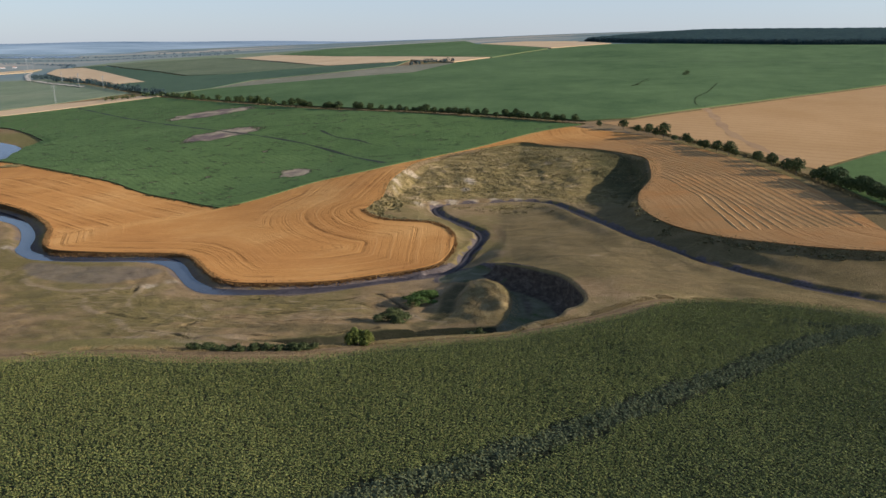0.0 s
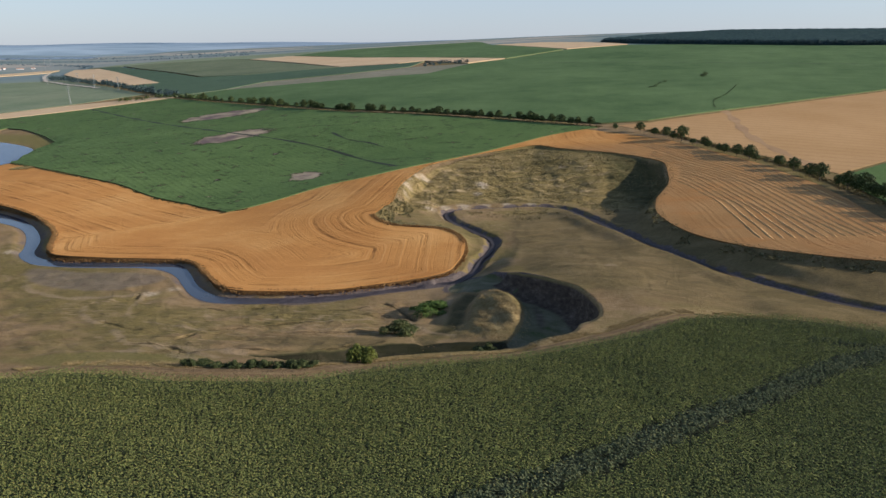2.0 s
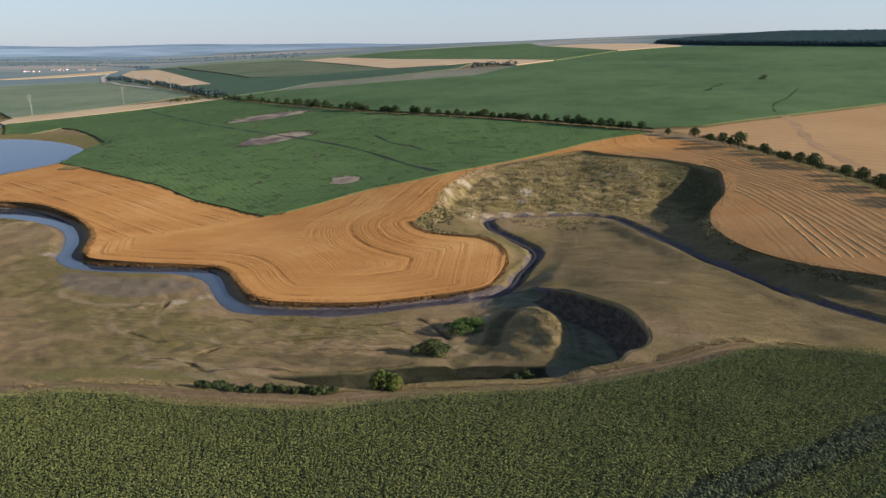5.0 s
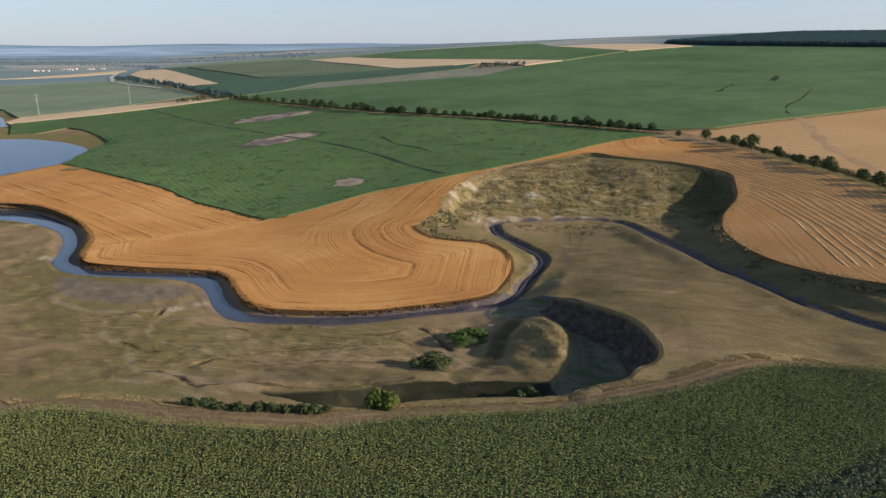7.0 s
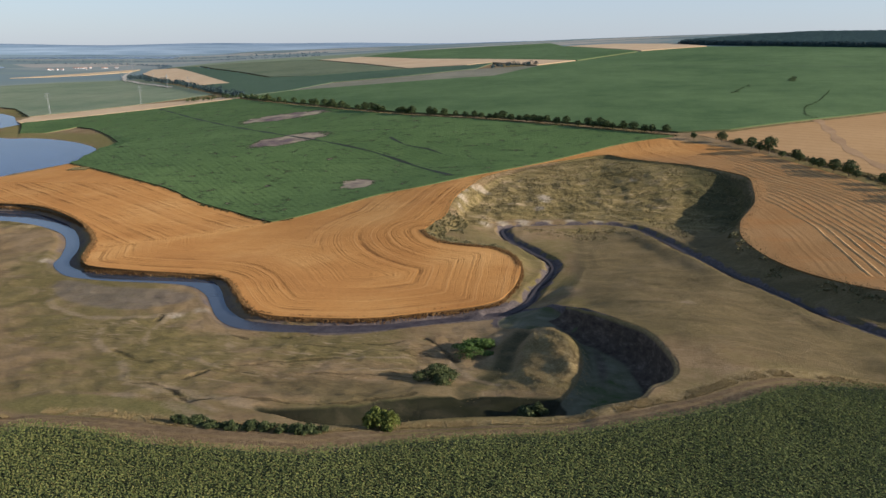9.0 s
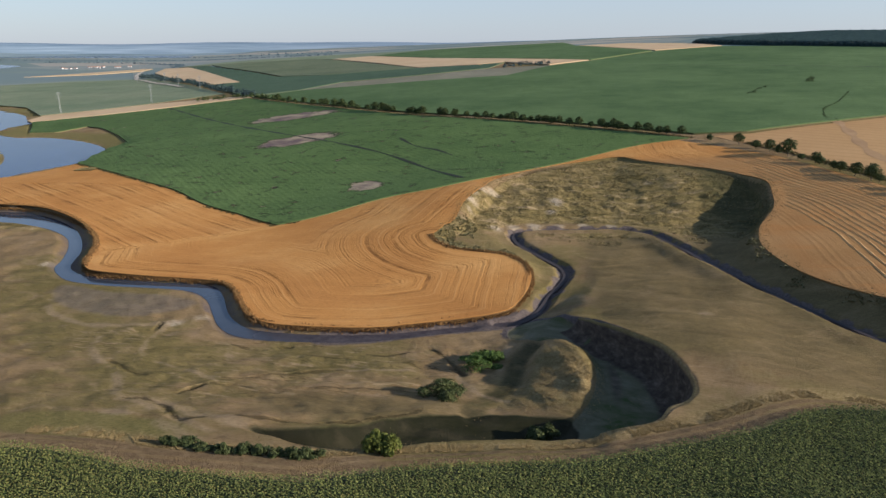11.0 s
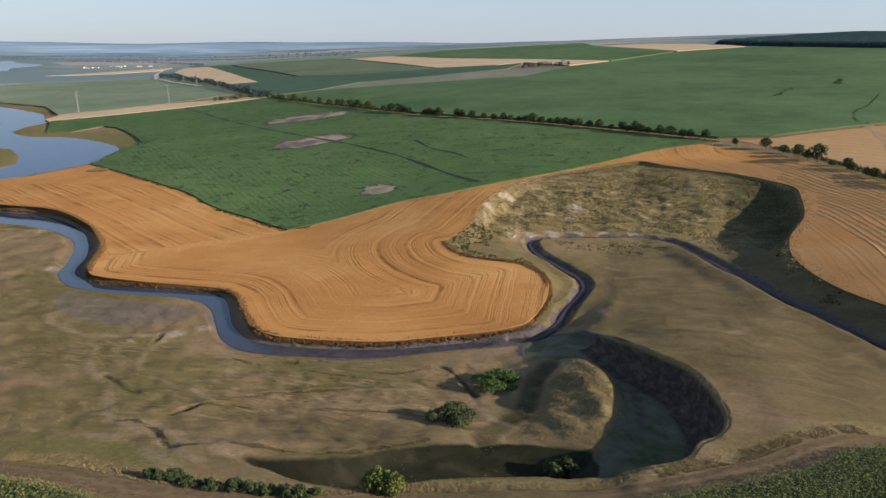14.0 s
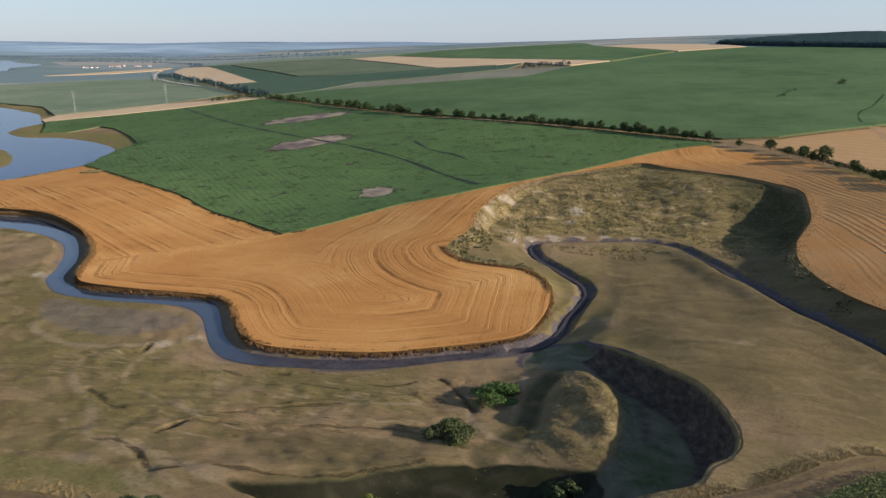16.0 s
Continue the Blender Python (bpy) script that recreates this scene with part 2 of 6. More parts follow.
def wheat_material():
    n = Nodes("wheat_stubble", 0.95, 0.03)
    big, fine = n.noise(0.03, 4), n.noise(0.9, 5, 0.7)
    wob = n.math("ADD", n.math("MULTIPLY", n.math("SUBTRACT", n.noise(0.025, 2), 0.5), 4.0), n.math("MULTIPLY", n.math("SUBTRACT", n.noise(0.15, 3), 0.5), 0.9))
    lane = n.math("ADD", n.attr("lane"), wob)
    # one streak of its own for each lane
    across = n.tree.nodes.new("ShaderNodeCombineXYZ")
    n.put(across.inputs[0], lane)
    each = n.noise(0.50, 4, 0.75, across.outputs[0])
    broad = n.noise(0.09, 2, 0.5, across.outputs[0])
    patchy = n.step(n.noise(0.05, 5, 0.65), 0.40, 0.62)
    c = n.ramp(big, (0.3, (0.45, 0.190, 0.055)), (0.5, (0.53, 0.240, 0.072)), (0.72, (0.61, 0.310, 0.106)))
    c = n.mix(n.math("MULTIPLY", n.step(fine, 0.35, 0.75), 0.25), c, (0.36, 0.17, 0.055))
    c = n.mix(n.math("MULTIPLY", n.step(n.attr("older"), 0.1, 0.9), 0.75), c, n.ramp(n.noise(0.05, 5), (0.3, (0.265, 0.142, 0.059)), (0.7, (0.345, 0.198, 0.090))))
    c = n.mix(n.math("MULTIPLY", n.step(n.noise(0.04, 4, 0.6, n.stretched((1.0, 2.2, 1.0), 20)), 0.52, 0.68), 0.4), c, (0.40, 0.165, 0.050))
    c = n.mix(n.math("MULTIPLY", n.step(broad, 0.50, 0.62), 0.18), c, (0.38, 0.165, 0.055))
    c = n.mix(n.math("MULTIPLY", n.math("MULTIPLY", n.step(each, 0.53, 0.66), n.math("ADD", n.math("MULTIPLY", n.attr("ruts"), 0.7), 0.3)), 0.42), c, (0.70, 0.385, 0.150))
    worn = n.math("MULTIPLY", n.attr("ruts"), n.math("ADD", n.math("MULTIPLY", patchy, 0.85), 0.15))
    dark = n.math("MULTIPLY", n.step(each, 0.495, 0.415), worn)
    c = n.mix(n.math("MULTIPLY", dark, 0.95), c, (0.185, 0.076, 0.024))
    c = n.mix(n.math("MULTIPLY", n.step(n.math("ADD", n.attr("headland"), n.math("MULTIPLY", n.math("SUBTRACT", big, 0.5), 1.0)), 0.2, 0.9), 0.55), c, (0.60, 0.300, 0.098))
    c = n.mix(0.8, c, n.ramp(n.noise(1.8, 7, 0.85), (0.34, 0.58), (0.52, 1.0), (0.7, 1.0)), "MULTIPLY")
    height = n.math("ADD", n.math("MULTIPLY", each, 0.9), n.math("ADD", n.math("MULTIPLY", dark, -0.7), n.math("MULTIPLY", fine, 0.4)))
    c = n.mix(n.step(n.attr("skirt"), 0.0, 0.5), c, (0.15, 0.085, 0.036))
    return n.finish(c, height, 0.8, 0.3)


def straw_material(name, a, b):
    n = Nodes(name, 0.95, 0.03)
    f = n.noise(0.02, 5, 0.6)
    line = n.math("SINE", n.math("MULTIPLY", n.axis("Y", n.stretched((1, 1, 1), 24)), 2 * math.pi / 7.0))
    c = n.ramp(f, (0.3, a), (0.7, b))
    c = n.mix(n.math("MULTIPLY", n.step(line, 0.3, 1.0), 0.22), c, tuple(v * 0.7 for v in a))
    c = n.mix(n.math("MULTIPLY", n.step(n.noise(0.5, 4), 0.45, 0.75), 0.2), c, tuple(v * 0.6 for v in a))
    c = n.mix(n.step(n.attr("skirt"), 0.0, 0.5), c, (0.20, 0.165, 0.10))
    return n.finish(c, n.noise(0.8, 4), 0.5, 0.3)


def crop_material(name, dark, light, turn=0.0, row=1.5, patch=None, rows=0.03):
    n = Nodes(name, 0.95, 0.03)
    big, mid, fine = n.noise(0.008, 5), n.noise(0.05, 5), n.noise(0.7, 5, 0.7)
    line = n.math("SINE", n.math("MULTIPLY", n.axis("Y", n.stretched((1, 1, 1), turn)), 2 * math.pi / row))
    wide = n.noise(0.12, 5, 0.65, n.stretched((0.05, 3.0, 1), turn))
    c = n.ramp(n.math("ADD", n.math("MULTIPLY", big, 0.6), n.math("MULTIPLY", mid, 0.4)), (0.36, dark), (0.64, light))
    c = n.mix(n.math("MULTIPLY", n.math("MULTIPLY", n.step(line, 0.2, 0.95), n.step(n.noise(0.05, 4, 0.6, n.stretched((0.25, 1.0, 1), turn)), 0.36, 0.66)), rows), c, tuple(v * 0.35 for v in dark))
    c = n.mix(n.math("MULTIPLY", n.step(wide, 0.5, 0.72), 0.22), c, tuple(v * 0.5 for v in dark))
    c = n.mix(n.math("MULTIPLY", n.step(fine, 0.5, 0.8), 0.4), c, tuple(v * 1.6 for v in light))
    height = n.math("ADD", n.math("MULTIPLY", fine, 1.0), n.math("ADD", n.math("MULTIPLY", line, 0.05), wide))
    if patch:
        worn = n.math("ADD", n.attr("bare"), n.math("MULTIPLY", n.math("SUBTRACT", n.noise(0.13, 7, 0.78), 0.5), 2.6))
        bare = n.step(worn, 0.28, 0.46)
        c = n.mix(n.math("MULTIPLY", n.step(worn, 0.12, 0.28), 0.6), c, (0.020, 0.030, 0.014))
        c = n.mix(bare, c, n.ramp(n.noise(0.08, 4), (0.38, (0.160, 0.112, 0.102)), (0.50, (0.255, 0.188, 0.138)), (0.62, (0.39, 0.300, 0.195))))
        gap = n.step(n.attr("gap"), 0.35, 0.7)
        c = n.mix(gap, c, (0.012, 0.018, 0.008))
        height = n.math("SUBTRACT", height, n.math("ADD", n.math("MULTIPLY", bare, 1.6), n.math("MULTIPLY", gap, 2.0)))
    c = n.mix(0.7, c, n.ramp(n.noise(0.9, 7, 0.85), (0.34, 0.55), (0.5, 1.0), (0.7, 1.0)), "MULTIPLY")
    c = n.mix(n.step(n.attr("skirt"), 0.0, 0.5), c, (0.150, 0.118, 0.062))
    return n.finish(c, height, 0.9, 0.5)


def water_material(name, tint, rough=0.06, spec=0.45):
    n = Nodes(name, rough, spec)
    n.bsdf.inputs["IOR"].default_value = 1.33
    c = n.ramp(n.noise(0.05, 4), (0.3, tint), (0.7, tuple(v * 1.5 for v in tint)))
    h = n.math("ADD", n.noise(0.8, 3), n.math("MULTIPLY", n.noise(0.15, 3), 2.0))
    return n.finish(c, h, 0.06, 0.1)


def river_material():
    """Open water downstream, shallow and muddy upstream."""
    n = Nodes("river_water", 0.08, 0.45)
    n.bsdf.inputs["IOR"].default_value = 1.33
    shallow = n.step(n.math("ADD", n.axis("X"), n.math("MULTIPLY", n.noise(0.12, 4), 24.0)), -62, -28)
    c = n.mix(shallow, n.ramp(n.noise(0.05, 4), (0.3, (0.030, 0.038, 0.052)), (0.7, (0.045, 0.055, 0.075))),
              n.ramp(n.noise(0.6, 5), (0.3, (0.040, 0.033, 0.037)), (0.7, (0.080, 0.066, 0.068))))
    n.put(n.bsdf.inputs["Roughness"], n.math("ADD", n.math("MULTIPLY", shallow, 0.5), 0.08))
    n.put(n.bsdf.inputs["Specular IOR Level"], n.math("SUBTRACT", 0.45, n.math("MULTIPLY", shallow, 0.38)))
    h = n.math("ADD", n.noise(0.8, 3), n.math("MULTIPLY", n.noise(0.15, 3), 2.0))
    return n.finish(c, h, 0.06, 0.1)


def leaf_material(name, dark, light, rough=0.6):
    n = Nodes(name, rough, 0.08)
    f = n.math("ADD", n.math("MULTIPLY", n.island(), 0.55), n.math("MULTIPLY", n.noise(0.35, 4), 0.45))
    c = n.ramp(f, (0.2, dark), (0.8, light))
    return n.finish(c)


def plant_material(name, dark, light):
    """Crop leaves whose tone goes by the plant and, less, by the leaf."""
    n = Nodes(name, 0.75, 0.10)
    f = n.math("ADD", n.math("MULTIPLY", n.attr("tone"), 0.65), n.math("MULTIPLY", n.island(), 0.35))
    return n.finish(n.ramp(f, (0.15, dark), (0.85, light)))


def hill_material(name, a, b):
    n = Nodes(name, 1.0, 0.0)
    band = n.noise(1.0, 6, 0.65, n.stretched((0.0012, 0.0012, 0.045)))
    return n.finish(n.ramp(band, (0.36, a), (0.64, b)))


def plain_material(name, a, b, rough=0.8, scale=2.0, metal=0.0):
    n = Nodes(name, rough, 0.3)
    n.bsdf.inputs["Metallic"].default_value = metal
    return n.finish(n.ramp(n.noise(scale, 5), (0.3, a), (0.7, b)), n.noise(scale * 6, 4), 0.3, 0.02)


GROUND = ground_material()
FAR_LAND = far_land_material()
WHEAT = wheat_material()
STRAW = straw_material("dry_straw", (0.38, 0.214, 0.092), (0.46, 0.272, 0.128))
STRAW_PALE = straw_material("pale_straw", (0.52, 0.345, 0.195), (0.62, 0.435, 0.265))
CROP = crop_material("green_crop", (0.074, 0.117, 0.040), (0.116, 0.168, 0.058), 50, 3.0, True, 0.26)
CROP_FAR = crop_material("green_crop_far", (0.066, 0.108, 0.042), (0.124, 0.176, 0.072), 8, 9.0, None, 0.12)
CROP_BLUE = crop_material("blue_green_crop", (0.066, 0.102, 0.062), (0.090, 0.128, 0.076), 20, 6.0)
MEADOW_OLIVE = crop_material("olive_meadow", (0.118, 0.140, 0.078), (0.182, 0.192, 0.112), 24, 14.0, None, 0.25)
# paler than near grass: some distance haze is in this colour
PASTURE = crop_material("far_pasture", (0.155, 0.192, 0.112), (0.250, 0.258, 0.158), 30, 9.0)
FALLOW = crop_material("fallow", (0.17, 0.160, 0.105), (0.27, 0.235, 0.165), 10, 8.0)
WATER = river_material()
LAKE = water_material("lake_water", (0.030, 0.050, 0.098), 0.16, 0.08)
MUDDY = water_material("muddy_water", (0.046, 0.037, 0.036), 0.5, 0.06)
WINDROW = plain_material("cut_straw", (0.48, 0.235, 0.078), (0.66, 0.37, 0.14), 0.95, 0.7)
DITCH = plain_material("dry_ditch", (0.275, 0.150, 0.064), (0.37, 0.212, 0.096), 0.95, 0.12)
GAP = plain_material("dark_furrow", (0.010, 0.016, 0.007), (0.022, 0.028, 0.012), 0.95, 0.4)
LEAVES = leaf_material("tree_leaves", (0.026, 0.040, 0.014), (0.080, 0.100, 0.034))
BUSH_LEAVES = leaf_material("bush_leaves", (0.036, 0.066, 0.016), (0.115, 0.165, 0.042))
BARK = plain_material("bark", (0.06, 0.045, 0.032), (0.13, 0.10, 0.075))
REED = leaf_material("dry_reed", (0.13, 0.066, 0.026), (0.32, 0.18, 0.075), 0.9)
# bluish tint: distance haze put into the leaf colour
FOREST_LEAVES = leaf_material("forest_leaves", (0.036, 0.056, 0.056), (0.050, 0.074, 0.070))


# ---- plan: curves of the place, in metres ----
def curve(points, step=2.0, closed=False):
    """A smooth line through the points."""
    p = np.array(points, float)
    k = len(p)
    out = []
    for i in range(k if closed else k - 1):
        a, b, c, d = (p[(i + j) % k] if closed else p[min(max(i + j, 0), k - 1)] for j in (-1, 0, 1, 2))
        n = max(1, int(np.hypot(*(c - b)[:2]) / step))
        for u in np.arange(n) / n:
            out.append(0.5 * (2 * b + (c - a) * u + (2 * a - 5 * b + 4 * c - d) * u * u + (3 * b - a - 3 * c + d) * u ** 3))
    return np.array(out if closed else out + [p[-1]])


def from_line(line, x, y, closed=False):
    """Distance to a line, and how far along it (0 to 1) the nearest place lies."""
    a = line[:, :2]
    b = np.roll(a, -1, 0) if closed else a[1:]
    a = a if closed else a[:-1]
    best, along = np.full(x.shape, 1e9), np.zeros(x.shape)
    for i, ((ax, ay), (bx, by)) in enumerate(zip(a, b)):
        dx, dy = bx - ax, by - ay
        u = np.clip(((x - ax) * dx + (y - ay) * dy) / (dx * dx + dy * dy + 1e-9), 0, 1)
        d = (x - ax - u * dx) ** 2 + (y - ay - u * dy) ** 2
        near = d < best
        best = np.where(near, d, best)
        along = np.where(near, (i + u) / len(a), along)
    return np.sqrt(best), along


def inside(poly, x, y, reach=60.0):
    """Signed distance to the outline of a field: positive within, and no less than -reach."""
    out = np.full(x.shape, -float(reach))
    lo, hi = poly[:, :2].min(0) - reach, poly[:, :2].max(0) + reach
    near = (x > lo[0]) & (x < hi[0]) & (y > lo[1]) & (y < hi[1])
    if not near.any():
        return out
    px, py = x[near], y[near]
    within = np.zeros(px.shape, bool)
    for (ax, ay), (bx, by) in zip(poly[:, :2], np.roll(poly[:, :2], -1, 0)):
        if ay != by:
            within ^= ((ay > py) != (by > py)) & (px < (bx - ax) * (py - ay) / (by - ay) + ax)
    d = from_line(poly, px, py, True)[0]
    out[near] = np.maximum(np.where(within, d, -d), -reach)
    return out


WHEAT_BANK = ((-300, 300), (-255, 292), (-215, 280), (-197, 278), (-181, 272), (-162, 259), (-147, 245), (-138, 233), (-133, 222), (-129, 214), (-126, 210), (-121, 208), (-107, 207), (-96, 207),
              (-84, 206), (-77, 201), (-71, 192), (-67, 186), (-63, 181), (-58, 178.5), (-52, 178), (-42, 178.5), (-32, 180), (-23, 183.5), (-14, 187), (-7, 190), (-2, 194), (0, 199),
              (2, 207), (3, 216), (2, 223), (-1, 229), (-6, 233), (-14, 235), (-21, 237), (-27, 242), (-30, 248))
RIM = ((-27, 256), (-24, 263), (-23, 283), (-18, 306), (-13, 325), (4, 348), (27, 363), (41, 368), (51, 359), (64, 350), (76, 342), (87, 330), (93, 320), (91, 305), (86, 285), (78, 268),
       (74, 259), (70, 243), (70, 228), (72, 215), (76, 204), (82, 194), (90, 186), (98, 179), (106, 174), (115, 170), (130, 166), (180, 158), (320, 150))
FIELD_EDGE = ((-400, 104), (-150, 104), (-73, 103), (-64, 105), (-55, 105), (-45, 103), (-38, 103), (-31, 103), (-23, 103), (-18, 105), (-8, 108), (1, 110), (11, 112), (20, 116), (26, 119),
              (34, 123), (42, 129), (47, 132), (55, 133), (63, 133), (70, 132), (78, 129), (86, 125), (105, 117), (150, 106), (320, 90))
GREEN_EDGE = ((-242, 373), (-210, 350), (-177, 327), (-151, 310), (-130, 292), (-110, 280), (-95, 269), (-89, 265), (-74, 278), (-57, 296), (-37, 307), (-22, 321), (6, 350), (35, 376), (54, 389), (72, 396))
RIVER_NORTH = ((-300, 304), (-260, 296), (-214, 278.5), (-198, 276.5), (-181, 269.7), (-164, 257.8), (-152, 245), (-142, 230.5), (-136, 217), (-131, 211.4), (-123, 207.8), (-107, 206), (-92, 206), (-84, 204.6),
               (-78, 197.4), (-72, 187), (-66.6, 180.7), (-61, 177.3), (-52, 176.5), (-42, 177), (-31, 179), (-21.5, 182.5), (-12, 186.5), (-5, 189.5), (0, 193))
RIVER_SOUTH = ((-300, 276), (-240, 272), (-200, 262), (-186.6, 260), (-172, 254.8), (-158.7, 246), (-149.7, 235), (-142.3, 221.6), (-139.3, 214), (-133.3, 207.5), (-125.7, 203), (-112, 201), (-97.6, 201),
               (-88, 199.7), (-81, 194), (-76, 186.5), (-71, 179), (-65, 173.8), (-56.6, 172), (-45, 172.5), (-34.6, 174), (-26.6, 177), (-18.6, 180.6), (-10, 184), (-4, 186))
STREAM = ((-4, 188, -14.2), (0, 190, -14.2), (5, 197.4, -14.0), (7.6, 208.8, -13.8), (10.6, 217.4, -13.7), (12.3, 225.7, -13.6), (10.9, 233.6, -13.5), (6.9, 240.6, -13.5), (2.7, 248, -13.4), (-2, 256, -13.4),
          (-4, 265.8, -13.3), (-1.5, 271.8, -13.3), (7, 274.8, -13.3), (22, 277.5, -13.2), (35, 277.5, -13.0), (43.5, 271, -12.5), (48, 257, -11.8), (53, 241.5, -11.3), (58, 226, -10.8), (64, 208, -10.2),
          (71, 191, -9.6), (78, 176, -9.1), (85, 166, -8.6), (93, 157, -8.2), (102, 150, -7.8), (112, 146, -7.5), (150, 138, -7.0), (320, 125, -6.0))
POND = ((12.8, 182), (15.0, 177.5), (18.8, 171.5), (22.6, 165.5), (26.6, 159.8), (28.4, 155.5), (29.6, 148.5), (30.0, 142), (29.0, 137), (27.0, 133.6), (24.4, 131.4), (22.2, 127), (19.0, 124.6), (13.8, 122.8), (8.5, 122.6), (4.5, 124.6), (7.5, 129.5), (10.5, 134.5),
        (13.0, 140), (15.0, 147), (15.8, 153.5), (15.2, 160), (13.2, 166), (10, 170.6), (5, 173), (-1, 175.5), (-1, 184), (6, 190))
HOLLOW_SOUTH = ((-39, 118.4, -3.6), (-35.7, 118.7, -4.6), (-30.9, 118.8, -5.6), (-26.3, 119.2, -6.2), (-22, 120.5, -6.6), (-16.5, 123.7, -7.1), (-12.3, 126.8, -7.5), (-5.6, 131.6, -8.0), (0.9, 133.6, -8.4), (6.8, 134, -8.8), (11, 134, -9.1))
HOLLOW_BACK = ((-3, 131, -8.0), (-5.5, 137, -8.8), (-5, 142, -9.4), (-2.5, 147, -9.9), (0, 152, -10.3), (0.8, 158, -10.8), (1.4, 164, -11.2), (4, 171, -11.4))
CHANNEL = ((9, 122), (4, 121.6), (-0.7, 120.4), (-6.3, 118.4), (-10.4, 116.6), (-14.2, 114.2), (-18, 112.8), (-23, 112.6), (-28, 113.8), (-33, 115.8), (-38, 118.6),
           (-36.4, 120.6), (-31.4, 120.4), (-27, 121.6), (-23, 124.2), (-19, 128), (-14.8, 131.4), (-10, 133.6), (-6, 136.2), (-1.8, 137.6), (3.4, 137.6), (8, 137), (13, 134))
LAKE_SHORE = ((-280, 318), (-267, 336), (-257, 348), (-250, 366), (-246, 378), (-252, 396), (-262, 424), (-273, 444), (-294, 463), (-323, 480), (-351, 487), (-366, 483), (-400, 504), (-416, 539), (-423, 572), (-450, 600), (-476, 630), (-527, 666), (-600, 700),
              (-760, 730), (-900, 640), (-820, 430), (-600, 330), (-420, 310))
ISLE = ((-420, 372), (-375, 425), (-344, 430), (-332, 424), (-308, 400), (-292, 374), (-300, 352), (-360, 340))

wheat_bank, rim, field_edge = curve(WHEAT_BANK, 2), curve(RIM, 2.5), curve(FIELD_EDGE, 3)
green_edge, stream = curve(GREEN_EDGE, 4), curve(STREAM, 1.5)
valley_poly = np.concatenate([wheat_bank, rim, field_edge[::-1]])
river_north, river_south = curve(RIVER_NORTH, 2), curve(RIVER_SOUTH, 2)
river_poly = np.concatenate([river_north, river_south[::-1]])
pond_poly, lake_poly, isle_poly = curve(POND, 2, True), curve(LAKE_SHORE, 5, True), curve(ISLE, 5, True)
channel_poly = curve(CHANNEL, 2, True)
hollow_south, hollow_back = curve(HOLLOW_SOUTH, 2), curve(HOLLOW_BACK, 2)
field_poly = np.concatenate([field_edge, [(320, -900), (-400, -900)]])
wheat_poly = np.concatenate([wheat_bank, rim[rim[:, 0] < 131], [(124, 184), (134, 222), (140, 253), (141, 276), (137, 293), (132, 311), (123, 330), (109, 357), (96, 373), (78, 390)],
                             green_edge[::-1], [(-250, 341), (-262, 330), (-290, 312)]])


silt_poly = curve(((-125, 198), (-108, 195), (-90, 194), (-81, 190), (-85, 183), (-93, 178), (-107, 180), (-120, 187)), 3, True)
PATHS = tuple((curve(p, 2), w) for p, w in (
    (((-91, 164), (-88, 157), (-84, 152), (-79, 147), (-74, 142.5), (-70, 138), (-66, 132), (-63, 128), (-56, 125), (-51, 122), (-46, 118.5), (-41, 115.5)), 1.6),
    (((-81, 174), (-80, 166), (-78, 159), (-74, 153.5), (-69, 150.5), (-64, 148.2), (-59, 146), (-53, 142), (-48, 140.2), (-42, 139.4), (-37, 138)), 1.3),
    (((-122, 188), (-116, 180), (-109, 175), (-99, 171.5), (-88, 172.5), (-79, 178)), 1.8),
    (((-63, 128), (-56, 128.5), (-49, 124), (-43, 122), (-38, 119)), 3.2),
    (((-60, 121), (-52, 119), (-45, 114), (-41, 112)), 2.2),
    (((-62, 166), (-60, 161), (-58, 158)), 1.4),
    (((-45, 158), (-34, 156.5), (-24, 158), (-17, 161)), 1.0),
    (((-30, 148), (-24, 151), (-18, 151)), 0.9),
    (((-12, 164), (-10.5, 158), (-7.5, 152), (-5, 147.5), (0, 144.5)), 1.1),
    (((-1.0, 172), (-1.8, 166), (-2.6, 160)), 1.6)))
SEAMS = tuple((curve(p, 2), w) for p, w in (
    (((-40, 122.6), (-33.5, 123), (-28.7, 123.2), (-24.5, 124), (-21, 126.4), (-17, 130), (-14, 133)), 0.7),
    (((-53, 144.5), (-47.5, 148.2), (-42.8, 152.4), (-37, 154.8), (-33, 156.4)), 0.6),
    (((-62.5, 127.4), (-60, 129.4), (-55, 126.8), (-51, 123), (-47, 119), (-44.5, 121)), 0.7),
    (((-79, 149.2), (-75, 146.5), (-71.4, 143.6), (-67, 142), (-66, 145)), 0.8),
    (((-55.5, 133.7), (-55, 138), (-53, 140.6), (-46, 140.4)), 0.8),
    (((-51.5, 168), (-48.5, 168.4)), 0.7), (((-61.5, 166.5), (-57.5, 165.5)), 0.7), (((-45, 170), (-41, 169)), 0.5), (((-83, 175), (-82, 171.5)), 0.8),
    (((-31, 165.5), (-26, 166), (-22, 168)), 0.5), (((-18, 170.5), (-14, 166.5), (-11, 162), (-9, 158)), 0.7),
    (((-44, 164), (-38, 163), (-32, 162.5)), 0.5), (((-36, 143), (-28, 145.5), (-20, 146.5)), 0.9)))
